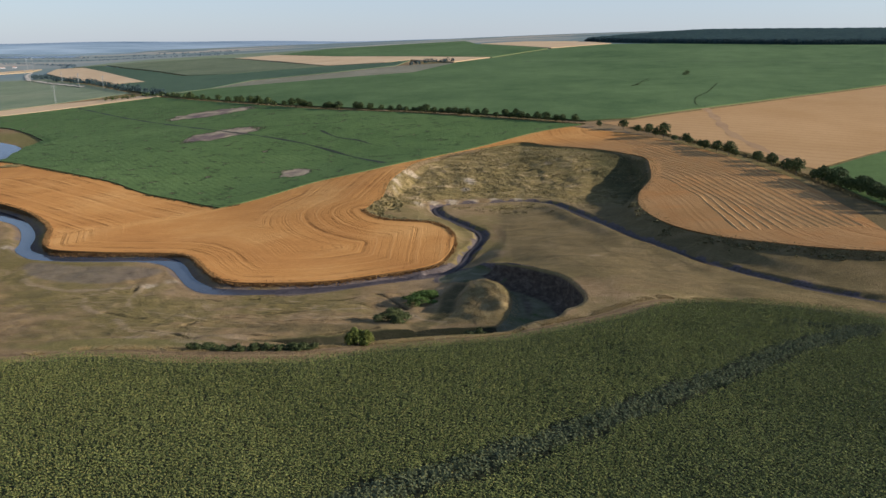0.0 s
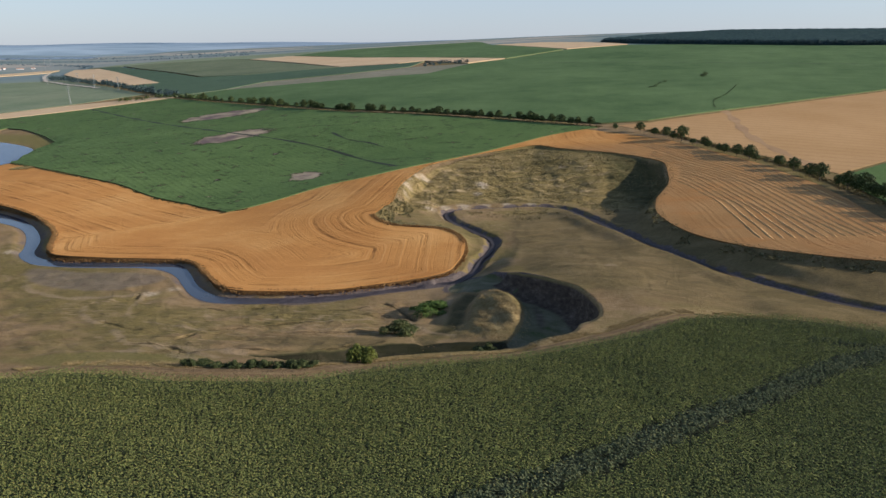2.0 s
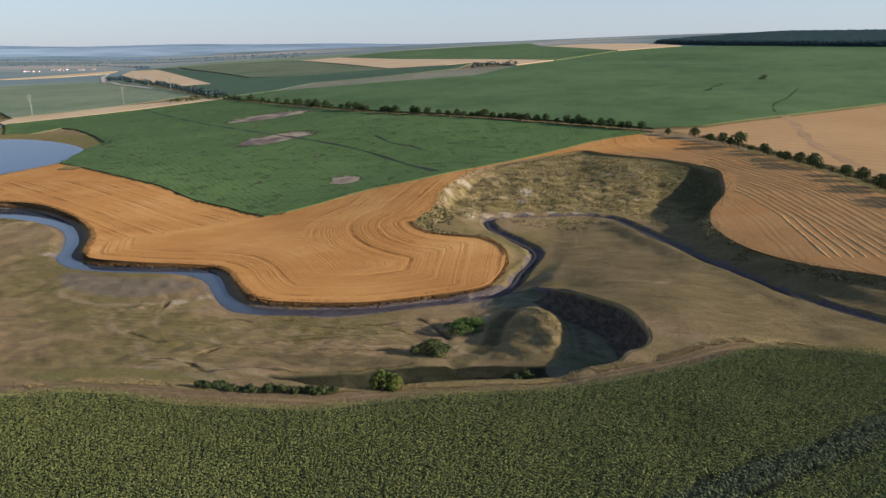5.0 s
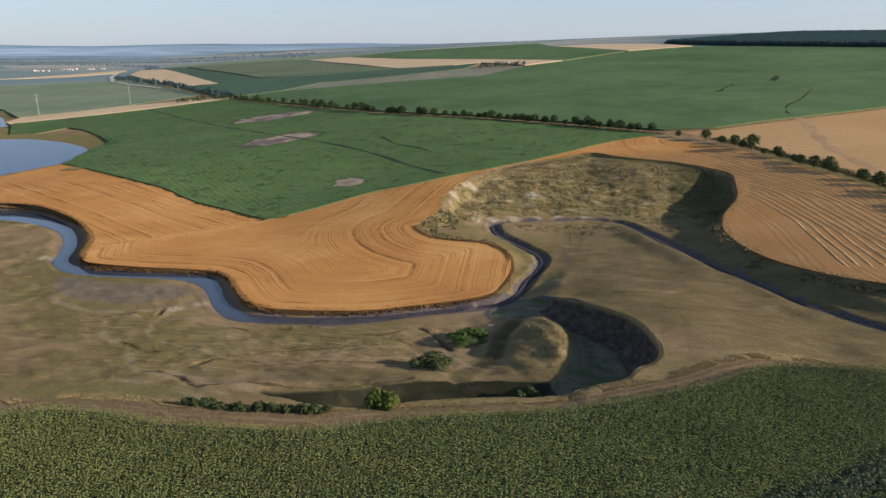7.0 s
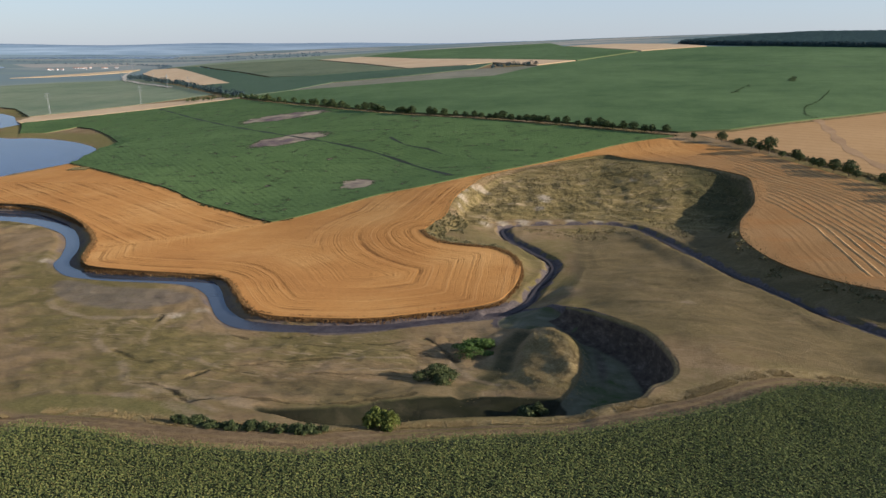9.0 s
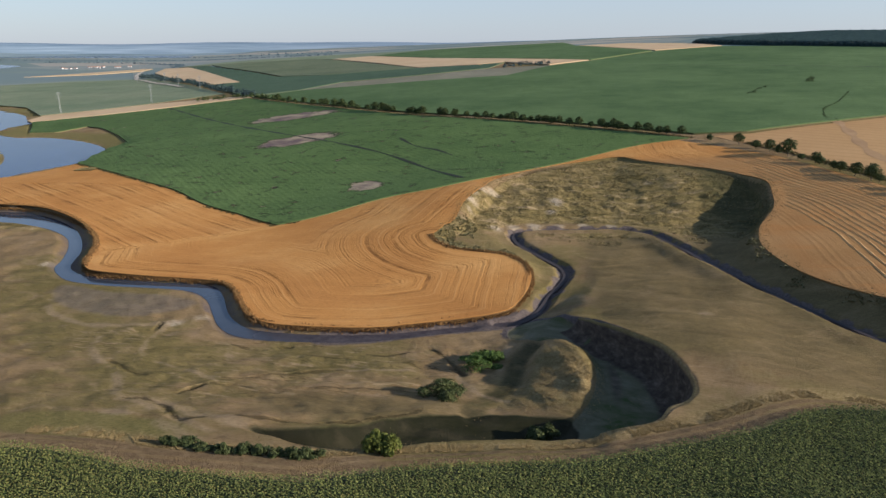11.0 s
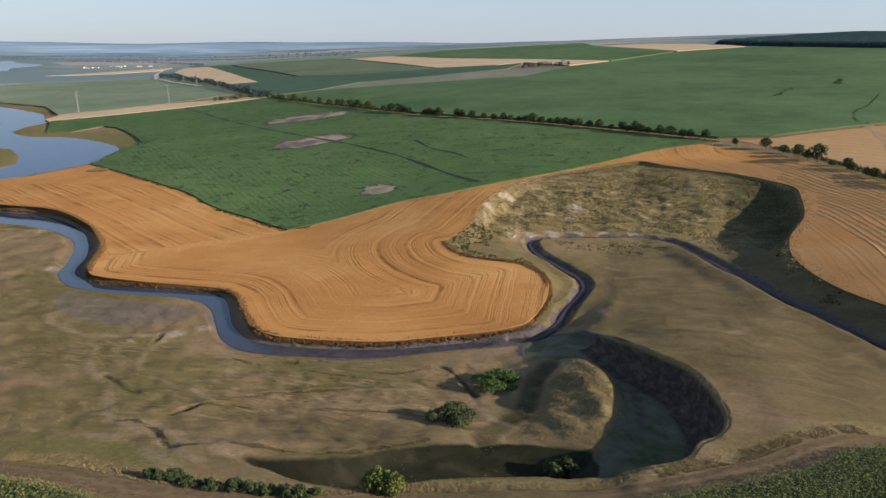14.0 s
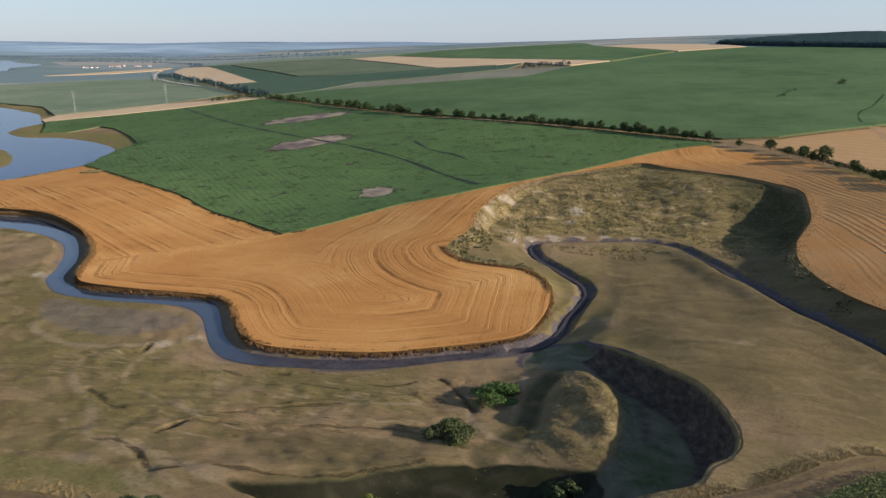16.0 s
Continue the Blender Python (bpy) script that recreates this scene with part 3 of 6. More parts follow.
GULLIES = tuple((curve(p, 2), deep) for p, deep in (
    (((-56, 132.5), (-55.2, 136.5), (-53.5, 140), (-48, 141)), 1.1),
    (((-80, 150), (-75, 146.3), (-71, 143.3), (-66, 141.6)), 0.8),
    (((-62.5, 127), (-60, 129.2), (-55, 126.6), (-51, 122.6), (-46, 118)), 0.7),
    (((-83, 176), (-82, 170)), 0.8),
    (((-51.5, 167.6), (-48, 168.2)), 0.7),
    (((-18.5, 171), (-14, 166.3), (-11, 161.5), (-9, 157)), 1.2),
    (((-40, 122.3), (-33.5, 122.7), (-28.7, 122.9), (-24.5, 123.7), (-21, 126.1), (-17, 129.7)), 0.6),
    (((-54, 144), (-47.5, 148), (-42.8, 152), (-37, 154.5), (-31, 156.5)), 0.5)))
COMBED = ((-38, 148, 34, 24), (-30, 160, 26, 12), (-88, 160, 20, 14))


# ---- lie of the land ----

def smooth(a, b, v):
    t = np.clip((v - a) / (b - a), 0.0, 1.0)
    return t * t * (3.0 - 2.0 * t)
SWELLS_NORTH = ((600, 1500, 900, 26.2), (-1000, 1000, 1500, -18.3), (-46, 220, 110, -9.4), (1500, 3500, 1500, 54.6), (-24, 485, 110, 0.9), (-1500, 0, 500, 7.7), (-3000, -2000, 1500, 18.5), (-300, 430, 180, -10.0), (1000, 0, 500, -17.9), (-2500, 4000, 1500, -37.6), (300, 300, 110, -8.4), (-15, 299, 45, 10.8), (-15, 299, 70, -11.6), (-600, 700, 500, -17.0), (10, 941, 300, 5.0), (153, 262, 45, -3.4), (-1500, 2500, 900, -17.3), (-29, 246, 45, 4.3), (-12, 189, 45, -3.0), (-123, 550, 180, 4.6))
SWELLS_VALLEY = ((47, 338, 50, 5.9), (-75, 180, 50, -2.2), (-250, 180, 80, -13.3), (-25, 173, 25, -6.3), (22, 276, 25, -4.1), (38, 139, 18, 2.2), (-101, 179, 80, -4.0), (106, 155, 18, -1.7), (-4, 158, 18, -2.7), (12, 215, 18, -1.4), (0, 325, 80, 9.3), (110, 118, 18, 1.0), (23, 170, 18, 3.8), (140, 150, 80, -9.1), (5, 272, 50, -6.0), (-25, 173, 18, 5.6), (70, 280, 18, -4.0), (110, 118, 35, 3.8), (72, 255, 18, 3.2), (40, 320, 18, -2.9), (-110, 165, 50, -4.6), (75, 225, 18, 3.2), (58, 232, 18, -2.8), (-25, 173, 35, -5.0), (9, 138, 11, -2.6), (12, 148, 9, -1.0), (56, 340, 15, 4.0), (74, 331, 12, 2.6))
def swell_sum(swells, x, y):
    out = np.zeros_like(x)
    for cx, cy, r, h in swells:
        out += h * np.exp(-((x - cx) ** 2 + (y - cy) ** 2) / (2.0 * r * r))
    return out
def land_north(x, y):
    z = 8.19 + 0.0076 * x + 0.0102 * y + swell_sum(SWELLS_NORTH, x, y)
    plain = smooth(0, 500, -(x + 0.37 * y + 40)) * smooth(500, 1300, y)
    z = z + (-13.8 - z) * plain
    return np.maximum(z, -13.8)
def land_south(x, y):
    return -0.2 - 1.5 * smooth(10, 80, x) * smooth(70, 130, y)
def land_valley(x, y):
    return 13.66 - 0.019 * x - 0.0892 * y + swell_sum(SWELLS_VALLEY, x, y)


def lumps(x, y, size, seed):
    """Soft random relief, about -1 to 1."""
    out = np.zeros_like(x)
    rng = np.random.RandomState(seed)
    for octave in range(4):
        k, amp = 2 * math.pi / size * 2 ** octave, 0.5 ** octave
        for _ in range(5):
            a, p = rng.uniform(0, 2 * math.pi), rng.uniform(0, 2 * math.pi)
            out += amp * 0.25 * np.sin(k * rng.uniform(0.7, 1.4) * (x * math.cos(a) + y * math.sin(a)) + p)
    return out


def land(x, y):
    """Height of the ground, with the marks that tell what lies on it."""
    x, y = np.asarray(x, float), np.asarray(y, float)
    v = inside(valley_poly, x, y, 80)
    t = smooth(125, 165, y)
    z = land_south(x, y) + (land_north(x, y) - land_south(x, y)) * t
    # the valley, its scarps uneven
    uneven = lumps(x, y, 26, 5)
    floor = land_valley(x, y) + 0.22 * uneven * smooth(2, 16, v) + (0.08 + 0.15 * smooth(6, -12, x)) * (lumps(x, y, 9, 11) + 0.8 * lumps(0.45 * x + 0.1 * y, 1.5 * y, 10, 23)) * smooth(4, 20, v) + (0.55 * lumps(x, y, 17, 11) + 0.22 * lumps(x, y, 6, 13)) * smooth(262, 285, y) * smooth(3, 12, v)
    brow = -inside(pond_poly, x, y, 40)
    crest = np.interp(y, (122, 132, 140, 150, 160, 168, 176, 184), (-1.3, -2.0, -2.6, -3.1, -3.8, -4.8, -6.4, -9.0))
    floor = floor + (crest - floor) * np.exp(-np.maximum(brow, 0) ** 2 / 72.0) * smooth(11 + 6 * smooth(128, 134, y) * smooth(176, 170, y), 18 + 1.5 * smooth(128, 134, y) * smooth(176, 170, y), x) * smooth(192, 183, y)
    floor = floor + (1.5 + 0.45 * lumps(x, y, 8, 77)) * np.exp(-((x - 8.0) ** 2 / 56) ** 1.5 - ((y - 154) ** 2 / 230) ** 1.5)
    fall = smooth(-0.5, 6.5 + 2 * uneven + 21 * smooth(255, 215, y) * smooth(55, 72, x) * smooth(140, 155, y), v)
    # below the ravine's upper rim a low lip, then a long easy slope
    easy = smooth(318, 336, y + 0.15 * (x - 60)) * smooth(97, 84, x)
    fall = fall + (0.16 * smooth(-0.3, 1.6, v) + 0.84 * smooth(0, 34, v) - fall) * easy
    # a low scarp under the wheat beyond the stream, then a gentle terrace
    terrace = smooth(64, 70, x) * smooth(252, 236, y) * smooth(140, 150, y)
    fall = fall + (0.16 * smooth(-0.3, 1.6 + 0.6 * uneven, v) + 0.84 * np.clip(v / 30, 0, 1) - fall) * terrace
    z = z + (floor - z) * fall
    river = inside(river_poly, x, y, 40)
    z = np.where(river > -4, z + (-13.3 - z) * smooth(-4, -0.6, river) * (v > -0.5), z)
    z = np.where(river > -2.4, np.minimum(z, -13.35 - 1.85 * smooth(-2.4, 2.2, river)), z)
    d, u = from_line(stream, x, y)
    level = np.interp(u, np.linspace(0, 1, len(stream)), stream[:, 2])
    z = z + (level + 0.9 - z) * (1 - smooth(2.5, 11, d))
    z = z + (level - 0.35 + 0.3 * lumps(x, y, 5, 8) - z) * (1 - smooth(0.8, 3.0 + 0.8 * uneven, d))
    pond = inside(pond_poly, x, y, 40)
    hole = -8.8 - 2.2 * smooth(135, 175, y) + 0.25 * uneven
    shelving = smooth(20, 15.5, x) * smooth(134, 140, y) * smooth(178, 172, y)
    z = z + (np.minimum(hole, z) - z) * smooth(-0.7 - 2.4 * shelving, 0.4 + 2.2 * smooth(14, 6, x) + 3.4 * shelving, pond)
    for line, deep in GULLIES:
        d3, u3 = from_line(line, x, y)
        d3 = d3 + 0.5 * lumps(x, y, 5, 19)
        z = z - 0.6 * deep * (1 - smooth(0.1, 1.0, d3)) * (0.7 + 0.5 * lumps(x, y, 8, 29)) * smooth(0, 0.12, u3) * smooth(1, 0.85, u3)
    d2, u2 = from_line(hollow_back, x, y)
    bed = np.interp(u2, np.linspace(0, 1, len(hollow_back)), hollow_back[:, 2])
    z = z + (np.minimum(bed, z) - z) * (1 - smooth(1.2, 3.4 + 0.7 * uneven, d2)) * smooth(0, 0.1, u2)
    channel = inside(channel_poly, x, y, 12)
    bed = np.interp(x, hollow_south[:, 0], hollow_south[:, 2]) + 0.25 * lumps(x, y, 7, 71)
    steep = smooth(0.0, 3.0, from_line(hollow_south, x, y)[0] * np.sign(np.interp(x, hollow_south[:, 0], hollow_south[:, 1]) - y))
    z = z + (np.minimum(bed, z) - z) * smooth(-0.3, 4.2 - 2.6 * steep, channel + 0.5 * uneven)
    lake = np.minimum(inside(lake_poly, x, y, 60), -inside(isle_poly, x, y, 60))
    z = z + (-15.4 - z) * smooth(-2.5, 2.5, lake)
    z = np.where((lake < -2.5) & (lake > -59) & (x < -255), np.maximum(z, -13.8), z)
    z = np.where((lake < -2.5) & (x < -255), z + (np.minimum(z, -13.6) - z) * smooth(-22, -4, lake), z)
    z = np.where((lake >= -2.5) & (lake < 2.5) & (x < -255), -14.6 + 0.9 * smooth(2.5, -2.5, lake), z)
    field = inside(field_poly, x, y, 12)
    wheat = inside(wheat_poly, x, y, 12)
    marks = dict(valley=v, river=river, stream=d, pond=pond, lake=lake, field=field, wheat=wheat, level=level, hollow=channel, back=from_line(hollow_back, x, y)[0])
    return z, marks


def height(x, y):
    return float(land(np.array([float(x)]), np.array([float(y)]))[0][0])


def quick_mesh(name, verts, faces, mats=(), index=None, smooth_shade=False, attributes=None):
    """A mesh from arrays: verts n x 3, faces m x 3 or m x 4."""
    me = bpy.data.meshes.new(name)
    verts, faces = np.asarray(verts, np.float32), np.asarray(faces, np.int32)
    m, k = faces.shape
    me.vertices.add(len(verts))
    me.vertices.foreach_set("co", verts.ravel())
    me.loops.add(m * k)
    me.loops.foreach_set("vertex_index", faces.ravel())
    me.polygons.add(m)
    me.polygons.foreach_set("loop_start", np.arange(m, dtype=np.int32) * k)
    for mat in mats:
        me.materials.append(mat)
    if index is not None:
        me.polygons.foreach_set("material_index", np.asarray(index, np.int32))
    me.polygons.foreach_set("use_smooth", np.full(m, smooth_shade))
    for key, values in (attributes or {}).items():
        me.attributes.new(key, "FLOAT", "POINT").data.foreach_set("value", np.asarray(values, np.float32))
    me.update(calc_edges=True)
    me.validate()
    return me


def spread(lo, hi, step, far_lo, far_hi, grow=1.07):
    """Lines of a grid: even between lo and hi, ever wider beyond."""
    mid = list(np.arange(lo, hi + step / 2, step))
    d, out = step, []
    while mid[-1] < far_hi:
        d *= grow
        mid.append(mid[-1] + d)
    d = step
    while mid[0] > far_lo:
        d *= grow
        mid.insert(0, mid[0] - d)
    return np.clip(np.array(mid), far_lo, far_hi)


# ---- the ground, one sheet to the horizon ----
FAR_FIELDS = []


def far_poly(points):
    p = np.array(points, float)
    FAR_FIELDS.append(p)
    return p


def build_ground():
    gx, gy = spread(-235, 165, 0.9, -4900, 4900), spread(84, 385, 0.9, -1500, 4900)
    # a finer net round the hollow
    halves = [(a[1:] + a[:-1]) / 2 for a in (gx, gy)]
    gx = np.sort(np.concatenate([gx, halves[0][(halves[0] > -92) & (halves[0] < 38)]]))
    gy = np.sort(np.concatenate([gy, halves[1][(halves[1] > 108) & (halves[1] < 192)]]))
    x, y = (a.ravel() for a in np.meshgrid(gx, gy))
    z, k = land(x, y)
    sink = 0.8 * smooth(0.8, 2.2, k["field"]) + 0.7 * smooth(0.6, 2.0, k["wheat"])
    for p in FAR_FIELDS:
        size = 0.02 * np.hypot(x, y)
        sink = np.maximum(sink, 1.2 * smooth(0.5, 2.5, inside(p, x, y, 20) / np.maximum(1, size * 0.2)) * (1 + 0.001 * np.hypot(x, y)))
    z = z - sink
    nx, ny = len(gx), len(gy)
    i = (np.arange(ny - 1)[:, None] * nx + np.arange(nx - 1)[None]).ravel()
    faces = np.stack([i, i + 1, i + nx + 1, i + nx], 1)
    noise_low = lumps(x, y, 40, 3)
    v = k["valley"]
    track = np.maximum(smooth(-0.8, -1.4, k["field"]) * smooth(-4.9, -4.2, k["field"]) * (1 - 0.75 * smooth(0.75, 0.25, np.abs(k["field"] + 2.9))),
                       0.55 * smooth(0.7, 0.3, np.abs(from_line(GRASS_TRACK, x, y)[0] - 1.0)))
    mud = np.maximum.reduce([0.9 * smooth(168, 177, y + 0.4 * (x - 8)) * (k["pond"] > -1.5), smooth(-4.5, -1.0, k["river"]) * (0.55 + 0.4 * (x > -45)), smooth(3.4, 1.0, k["stream"] + 1.3 * lumps(x, y, 7, 31))])
    # back and stream terms put shade into this mask
    lush_shade = np.maximum.reduce([1.1 * smooth(-0.6, 1.6, k["hollow"]), 0.7 * smooth(3.6, 1.0, k["back"]), 0.9 * np.exp(-((x + 48.7) ** 2 / 12 + (y - 111.5) ** 2 / 3)),
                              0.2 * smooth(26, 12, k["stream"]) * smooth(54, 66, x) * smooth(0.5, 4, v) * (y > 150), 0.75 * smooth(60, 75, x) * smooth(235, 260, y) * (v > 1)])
    weeds = smooth(-3, 1, -np.hypot((x + 60) / 15, (y - 114.5) / 4.6) * 3 + 2.5)
    weeds = np.maximum(weeds, 0.9 * smooth(-48, -8, k["lake"]) * (k["lake"] < 0) * (x < -257))
    basin = smooth(-0.5, 0.5, k["pond"])
    gold = np.maximum(1.1 * np.exp(-((x - 9) ** 2 / 48 + (y - 153) ** 2 / 240)) * smooth(2, 5, k["back"]) * smooth(0.8, -0.4, k["pond"]), 0.8 * smooth(-4.4, -5.4, k["field"]) * smooth(-11.5, -7, k["field"]) * smooth(-75, -55, x))
    cliff = np.zeros_like(x)
    for cx, cy, r in ((10, 300, 3.5), (11, 306, 4), (9, 293, 3), (-14, 307, 4), (-18, 303, 3.5), (-21, 296, 3), (-21, 288, 3), (-21, 280, 3), (-10, 270, 4), (-4, 274, 4), (3, 277, 4), (12, 279, 3), (30, 280.5, 3), (-75.5, 181.5, 3.2), (-142, 215, 3.5), (-43, 110.5, 2), (-80, 176, 2.5), (20, 281, 3)):
        cliff = np.maximum(cliff, 0.92 * np.exp(-((x - cx) ** 2 + (y - cy) ** 2) / (r * r)))
    ripple = 0.38 * smooth(2.5, 0.5, np.abs(v - 2)) * smooth(230, 255, y) * (x < 0) 
    scarp = np.maximum(cliff, ripple)
    fx, fy = x[faces[:, 0]], y[faces[:, 0]]
    far = (fy > 1150) | (fx < -600) | (fx > 800)
    ravine = smooth(1, 5, v) * smooth(4, 8, k["stream"]) * smooth(258, 272, y - 0.1 * x + 3 * noise_low)
    path = np.zeros_like(x)
    for line, wide in PATHS:
        path = np.maximum(path, 0.95 * smooth(wide * 1.25, 0.0, from_line(line, x, y)[0]))
    path = np.maximum(path, 0.9 * np.exp(-((x - 41.6) ** 2 / 9 + (y - 184) ** 2 / 4)))
    path = np.maximum(path, 0.8 * np.exp(-((x - 15) ** 2 / 22 + (y - 204) ** 2 / 5)))
    seam = np.zeros_like(x)
    for line, wide in SEAMS:
        seam = np.maximum(seam, smooth(wide * 1.5, wide * 0.3, from_line(line, x, y)[0]))
    seam = np.maximum(seam, 0.9 * np.exp(-((x - 32) ** 2 / 60 + (y - 312) ** 2 / 8)))
    seam = np.maximum(seam, 0.8 * np.exp(-((x - 42) ** 2 / 18 + (y - 303) ** 2 / 20)))
    comb = np.zeros_like(x)
    for cx, cy, rx, ry in COMBED:
        comb = np.maximum(comb, np.exp(-(((x - cx) / rx) ** 4 + ((y - cy) / ry) ** 4)))
    comb = np.maximum(0.3, comb)
    sward = smooth(14, 24, x) * smooth(140, 172, y + 0.6 * (x - 30)) * smooth(270, 262, y)
    sward = np.maximum(sward, 0.75 * np.exp(-((x + 27) / 17) ** 4 - ((y - 134) / 9) ** 4))
    silt = np.clip(0.5 + inside(silt_poly, x, y, 10) / 5, 0, 1)
    # wall spreads bank shade over the floor; the back term paints mound shadow
    me = quick_mesh("ground", np.stack([x, y, z], 1), faces, (GROUND, FAR_LAND), far.astype(int), smooth_shade=True, attributes=dict(bed_dark=np.maximum(1.1 * smooth(0.0, 2.0, k["hollow"]), 0.45 * smooth(3.2, 1.0, k["back"])), seam=seam, comb=comb, sward=sward, wall=0.8 * smooth(7, 3.0, k["pond"]) * (k["pond"] > -0.3) * smooth(16.5, 20, x) * smooth(186, 178, y), gold=gold, basin=basin, ravine=ravine, path=path, silt=silt, track=track, mud=mud, lush_shade=lush_shade, weeds=weeds, scarp=scarp))
    return tagged(new("ground", me), "dry tan pasture valley with eroded banks among farm fields", "ground", "", "structure")


GRASS_TRACK = curve(((74, 170), (67, 179), (58, 186), (49, 193), (39, 198), (30, 201), (20, 206)), 4)


def build_bank():
    """The smooth steep bank of the hollow, from its brow down to the floor."""
    line = curve(POND, 0.6, True)
    k = len(line)
    way = np.roll(line, -3, 0) - np.roll(line, 3, 0)
    inward = np.stack([way[:, 1], -way[:, 0]], 1) / np.hypot(way[:, 0], way[:, 1])[:, None]
    rows, steps = [], np.array((-0.9, -0.35, 0.0, 0.3, 0.6, 1.0, 1.4, 1.8, 2.3, 2.9, 3.6, 4.4))
    brow_z = land(*(line - inward * 0.9).T)[0]
    for s in range(3):
        brow_z = (np.roll(brow_z, 1) + brow_z + np.roll(brow_z, -1)) / 3
    for d in steps:
        p = line + inward * (d + (0.45 * lumps(line[:, 0], line[:, 1], 9, 41) + 0.25 * lumps(line[:, 0], line[:, 1], 3, 42)) * smooth(-0.5, 1.0, d))[:, None]
        base = -8.8 - 2.2 * smooth(135, 175, p[:, 1])
        z = brow_z + (base - brow_z) * (1 - (1 - np.clip((d + 0.35) / 4.6, 0, 1)) ** 2.6)
        rows.append(np.c_[p, z + (0.01 if d > -0.5 else -0.08)])
    v = np.concatenate(rows)
    keep = np.where((line[:, 0] > 13.5) & (line[:, 1] < 183) & ~((line[:, 0] < 17) & (line[:, 1] > 126) & (line[:, 1] < 172)))[0]
    keep = keep[np.isin((keep + 1) % k, keep)]
    f = np.concatenate([np.stack([i * k + keep, i * k + (keep + 1) % k, (i + 1) * k + (keep + 1) % k, (i + 1) * k + keep], 1) for i in range(len(steps) - 1)])
    flat = np.zeros(len(v))
    # below the brow the wall mask puts the bank's shade into the colour
    me = quick_mesh("hollow_bank", v, f[:, ::-1], (GROUND,), smooth_shade=True, attributes=dict(basin=flat, wall=np.repeat(smooth(-0.45, 0.1, steps), k), bed_dark=flat, seam=flat, comb=flat, sward=flat, gold=np.repeat(0.8 * smooth(0.0, -0.4, steps), k), ravine=flat, path=flat, silt=flat, track=flat, mud=flat, lush_shade=flat, weeds=flat, scarp=flat))
    tagged(new("hollow_bank", me), "steep earth bank of a hollow with shade in its colour", "bank", "", "structure")


def sheet(name, poly, step, lift, material, label, category, marks=None, kind="structure", drop=0.0, base=land_north):
    """A field laid on the land, with its own outline and a skirt as deep as its crop is high."""
    poly = np.asarray(poly, float)[:, :2]
    edge = []
    for a, b in zip(poly, np.roll(poly, -1, 0)):
        n = max(1, int(np.hypot(*(b - a)) / step))
        edge += [a + (b - a) * u for u in np.arange(n) / n]
    edge = np.array(edge)
    lo, hi = edge.min(0), edge.max(0)
    gx, gy = np.meshgrid(np.arange(lo[0], hi[0], step), np.arange(lo[1], hi[1], step))
    gx = gx + (np.arange(gx.shape[0])[:, None] % 2) * step * 0.5
    keep = inside(edge, gx.ravel(), gy.ravel(), 5 * step) > step * 0.45
    pts = np.concatenate([edge, np.stack([gx.ravel()[keep], gy.ravel()[keep]], 1)])
    got = geometry.delaunay_2d_cdt([Vector(p) for p in pts], [], [list(range(len(edge)))], 1, 1e-4)
    xy = np.array([tuple(v) for v in got[0]])
    faces = [list(f) for f in got[2] if len(f) == 3]
    x, y = xy[:, 0], xy[:, 1]
    z = base(x, y) + lift
    verts = np.stack([x, y, z], 1)
    tri = np.array(faces)
    a, b, c = verts[tri[:, 0]], verts[tri[:, 1]], verts[tri[:, 2]]
    down = np.cross(b - a, c - a)[:, 2] < 0
    tri[down] = tri[down][:, ::-1]
    top = len(verts)
    if drop:
        count = {}
        for f in tri:
            for i, j in ((f[0], f[1]), (f[1], f[2]), (f[2], f[0])):
                count[(i, j)] = 1
        rimline = [(i, j) for (i, j) in count if (j, i) not in count]
        at = {}
        extra = []
        for i in {q for e in rimline for q in e}:
            at[i] = len(verts) + len(extra)
            extra.append(verts[i] - (0, 0, drop))
        verts = np.concatenate([verts, np.array(extra)])
        tri = np.concatenate([tri, np.array([f for i, j in rimline for f in ((i, at[i], at[j]), (i, at[j], j))])])
    x, y = verts[:, 0], verts[:, 1]
    me = quick_mesh(name, verts, tri, (material,), smooth_shade=False, attributes=dict(marks(x, y) if marks else {}, skirt=(np.arange(len(verts)) >= top).astype(float)))
    return tagged(new(name, me), label, category, "", kind)


# ---- fields ----
def wheat_marks(x, y):
    """How far each place lies across the harvester's lanes, and how deep they are worn there."""
    notch = from_line(NOTCH, x, y)[0]
    bank = from_line(wheat_bank[wheat_bank[:, 0] < -4], x, y)[0]
    green_d = from_line(GREEN_SIDE, x, y)[0]
    row_d = from_line(ROW, x, y)[0]
    left = 1.0 - smooth(-4, 4, x + 89 + (265 - y) * 1.15)
    right = (x > 30) | (y > 320)
    lane = np.where(right, row_d, np.where(left > 0.5, green_d, np.minimum(bank, notch + 6)))
    along_bank = smooth(17, 11, bank) * smooth(1.5, 3, bank)
    turns = smooth(46, 30, notch) * smooth(9, 16, bank) * smooth(330, 300, y)
    ruts = np.where(right, 0.5 * smooth(60, 40, row_d), np.where(left > 0.5, np.maximum(0.85 * smooth(12, 16, bank), along_bank), np.maximum(0.95 * turns, 0.9 * along_bank)))
    headland = smooth(5, 1.5, np.abs(x + 89 + (265 - y) * 1.15) / 1.5) * smooth(12, 30, bank) * (x < -80)
    return dict(lane=lane, ruts=ruts, headland=headland, older=smooth(20, 60, x) * smooth(380, 340, y))


NOTCH = curve(((-13, 325), (-20, 300), (-26, 270), (-30, 248), (-25, 239), (-14, 234), (-4, 231), (3, 219)), 4)
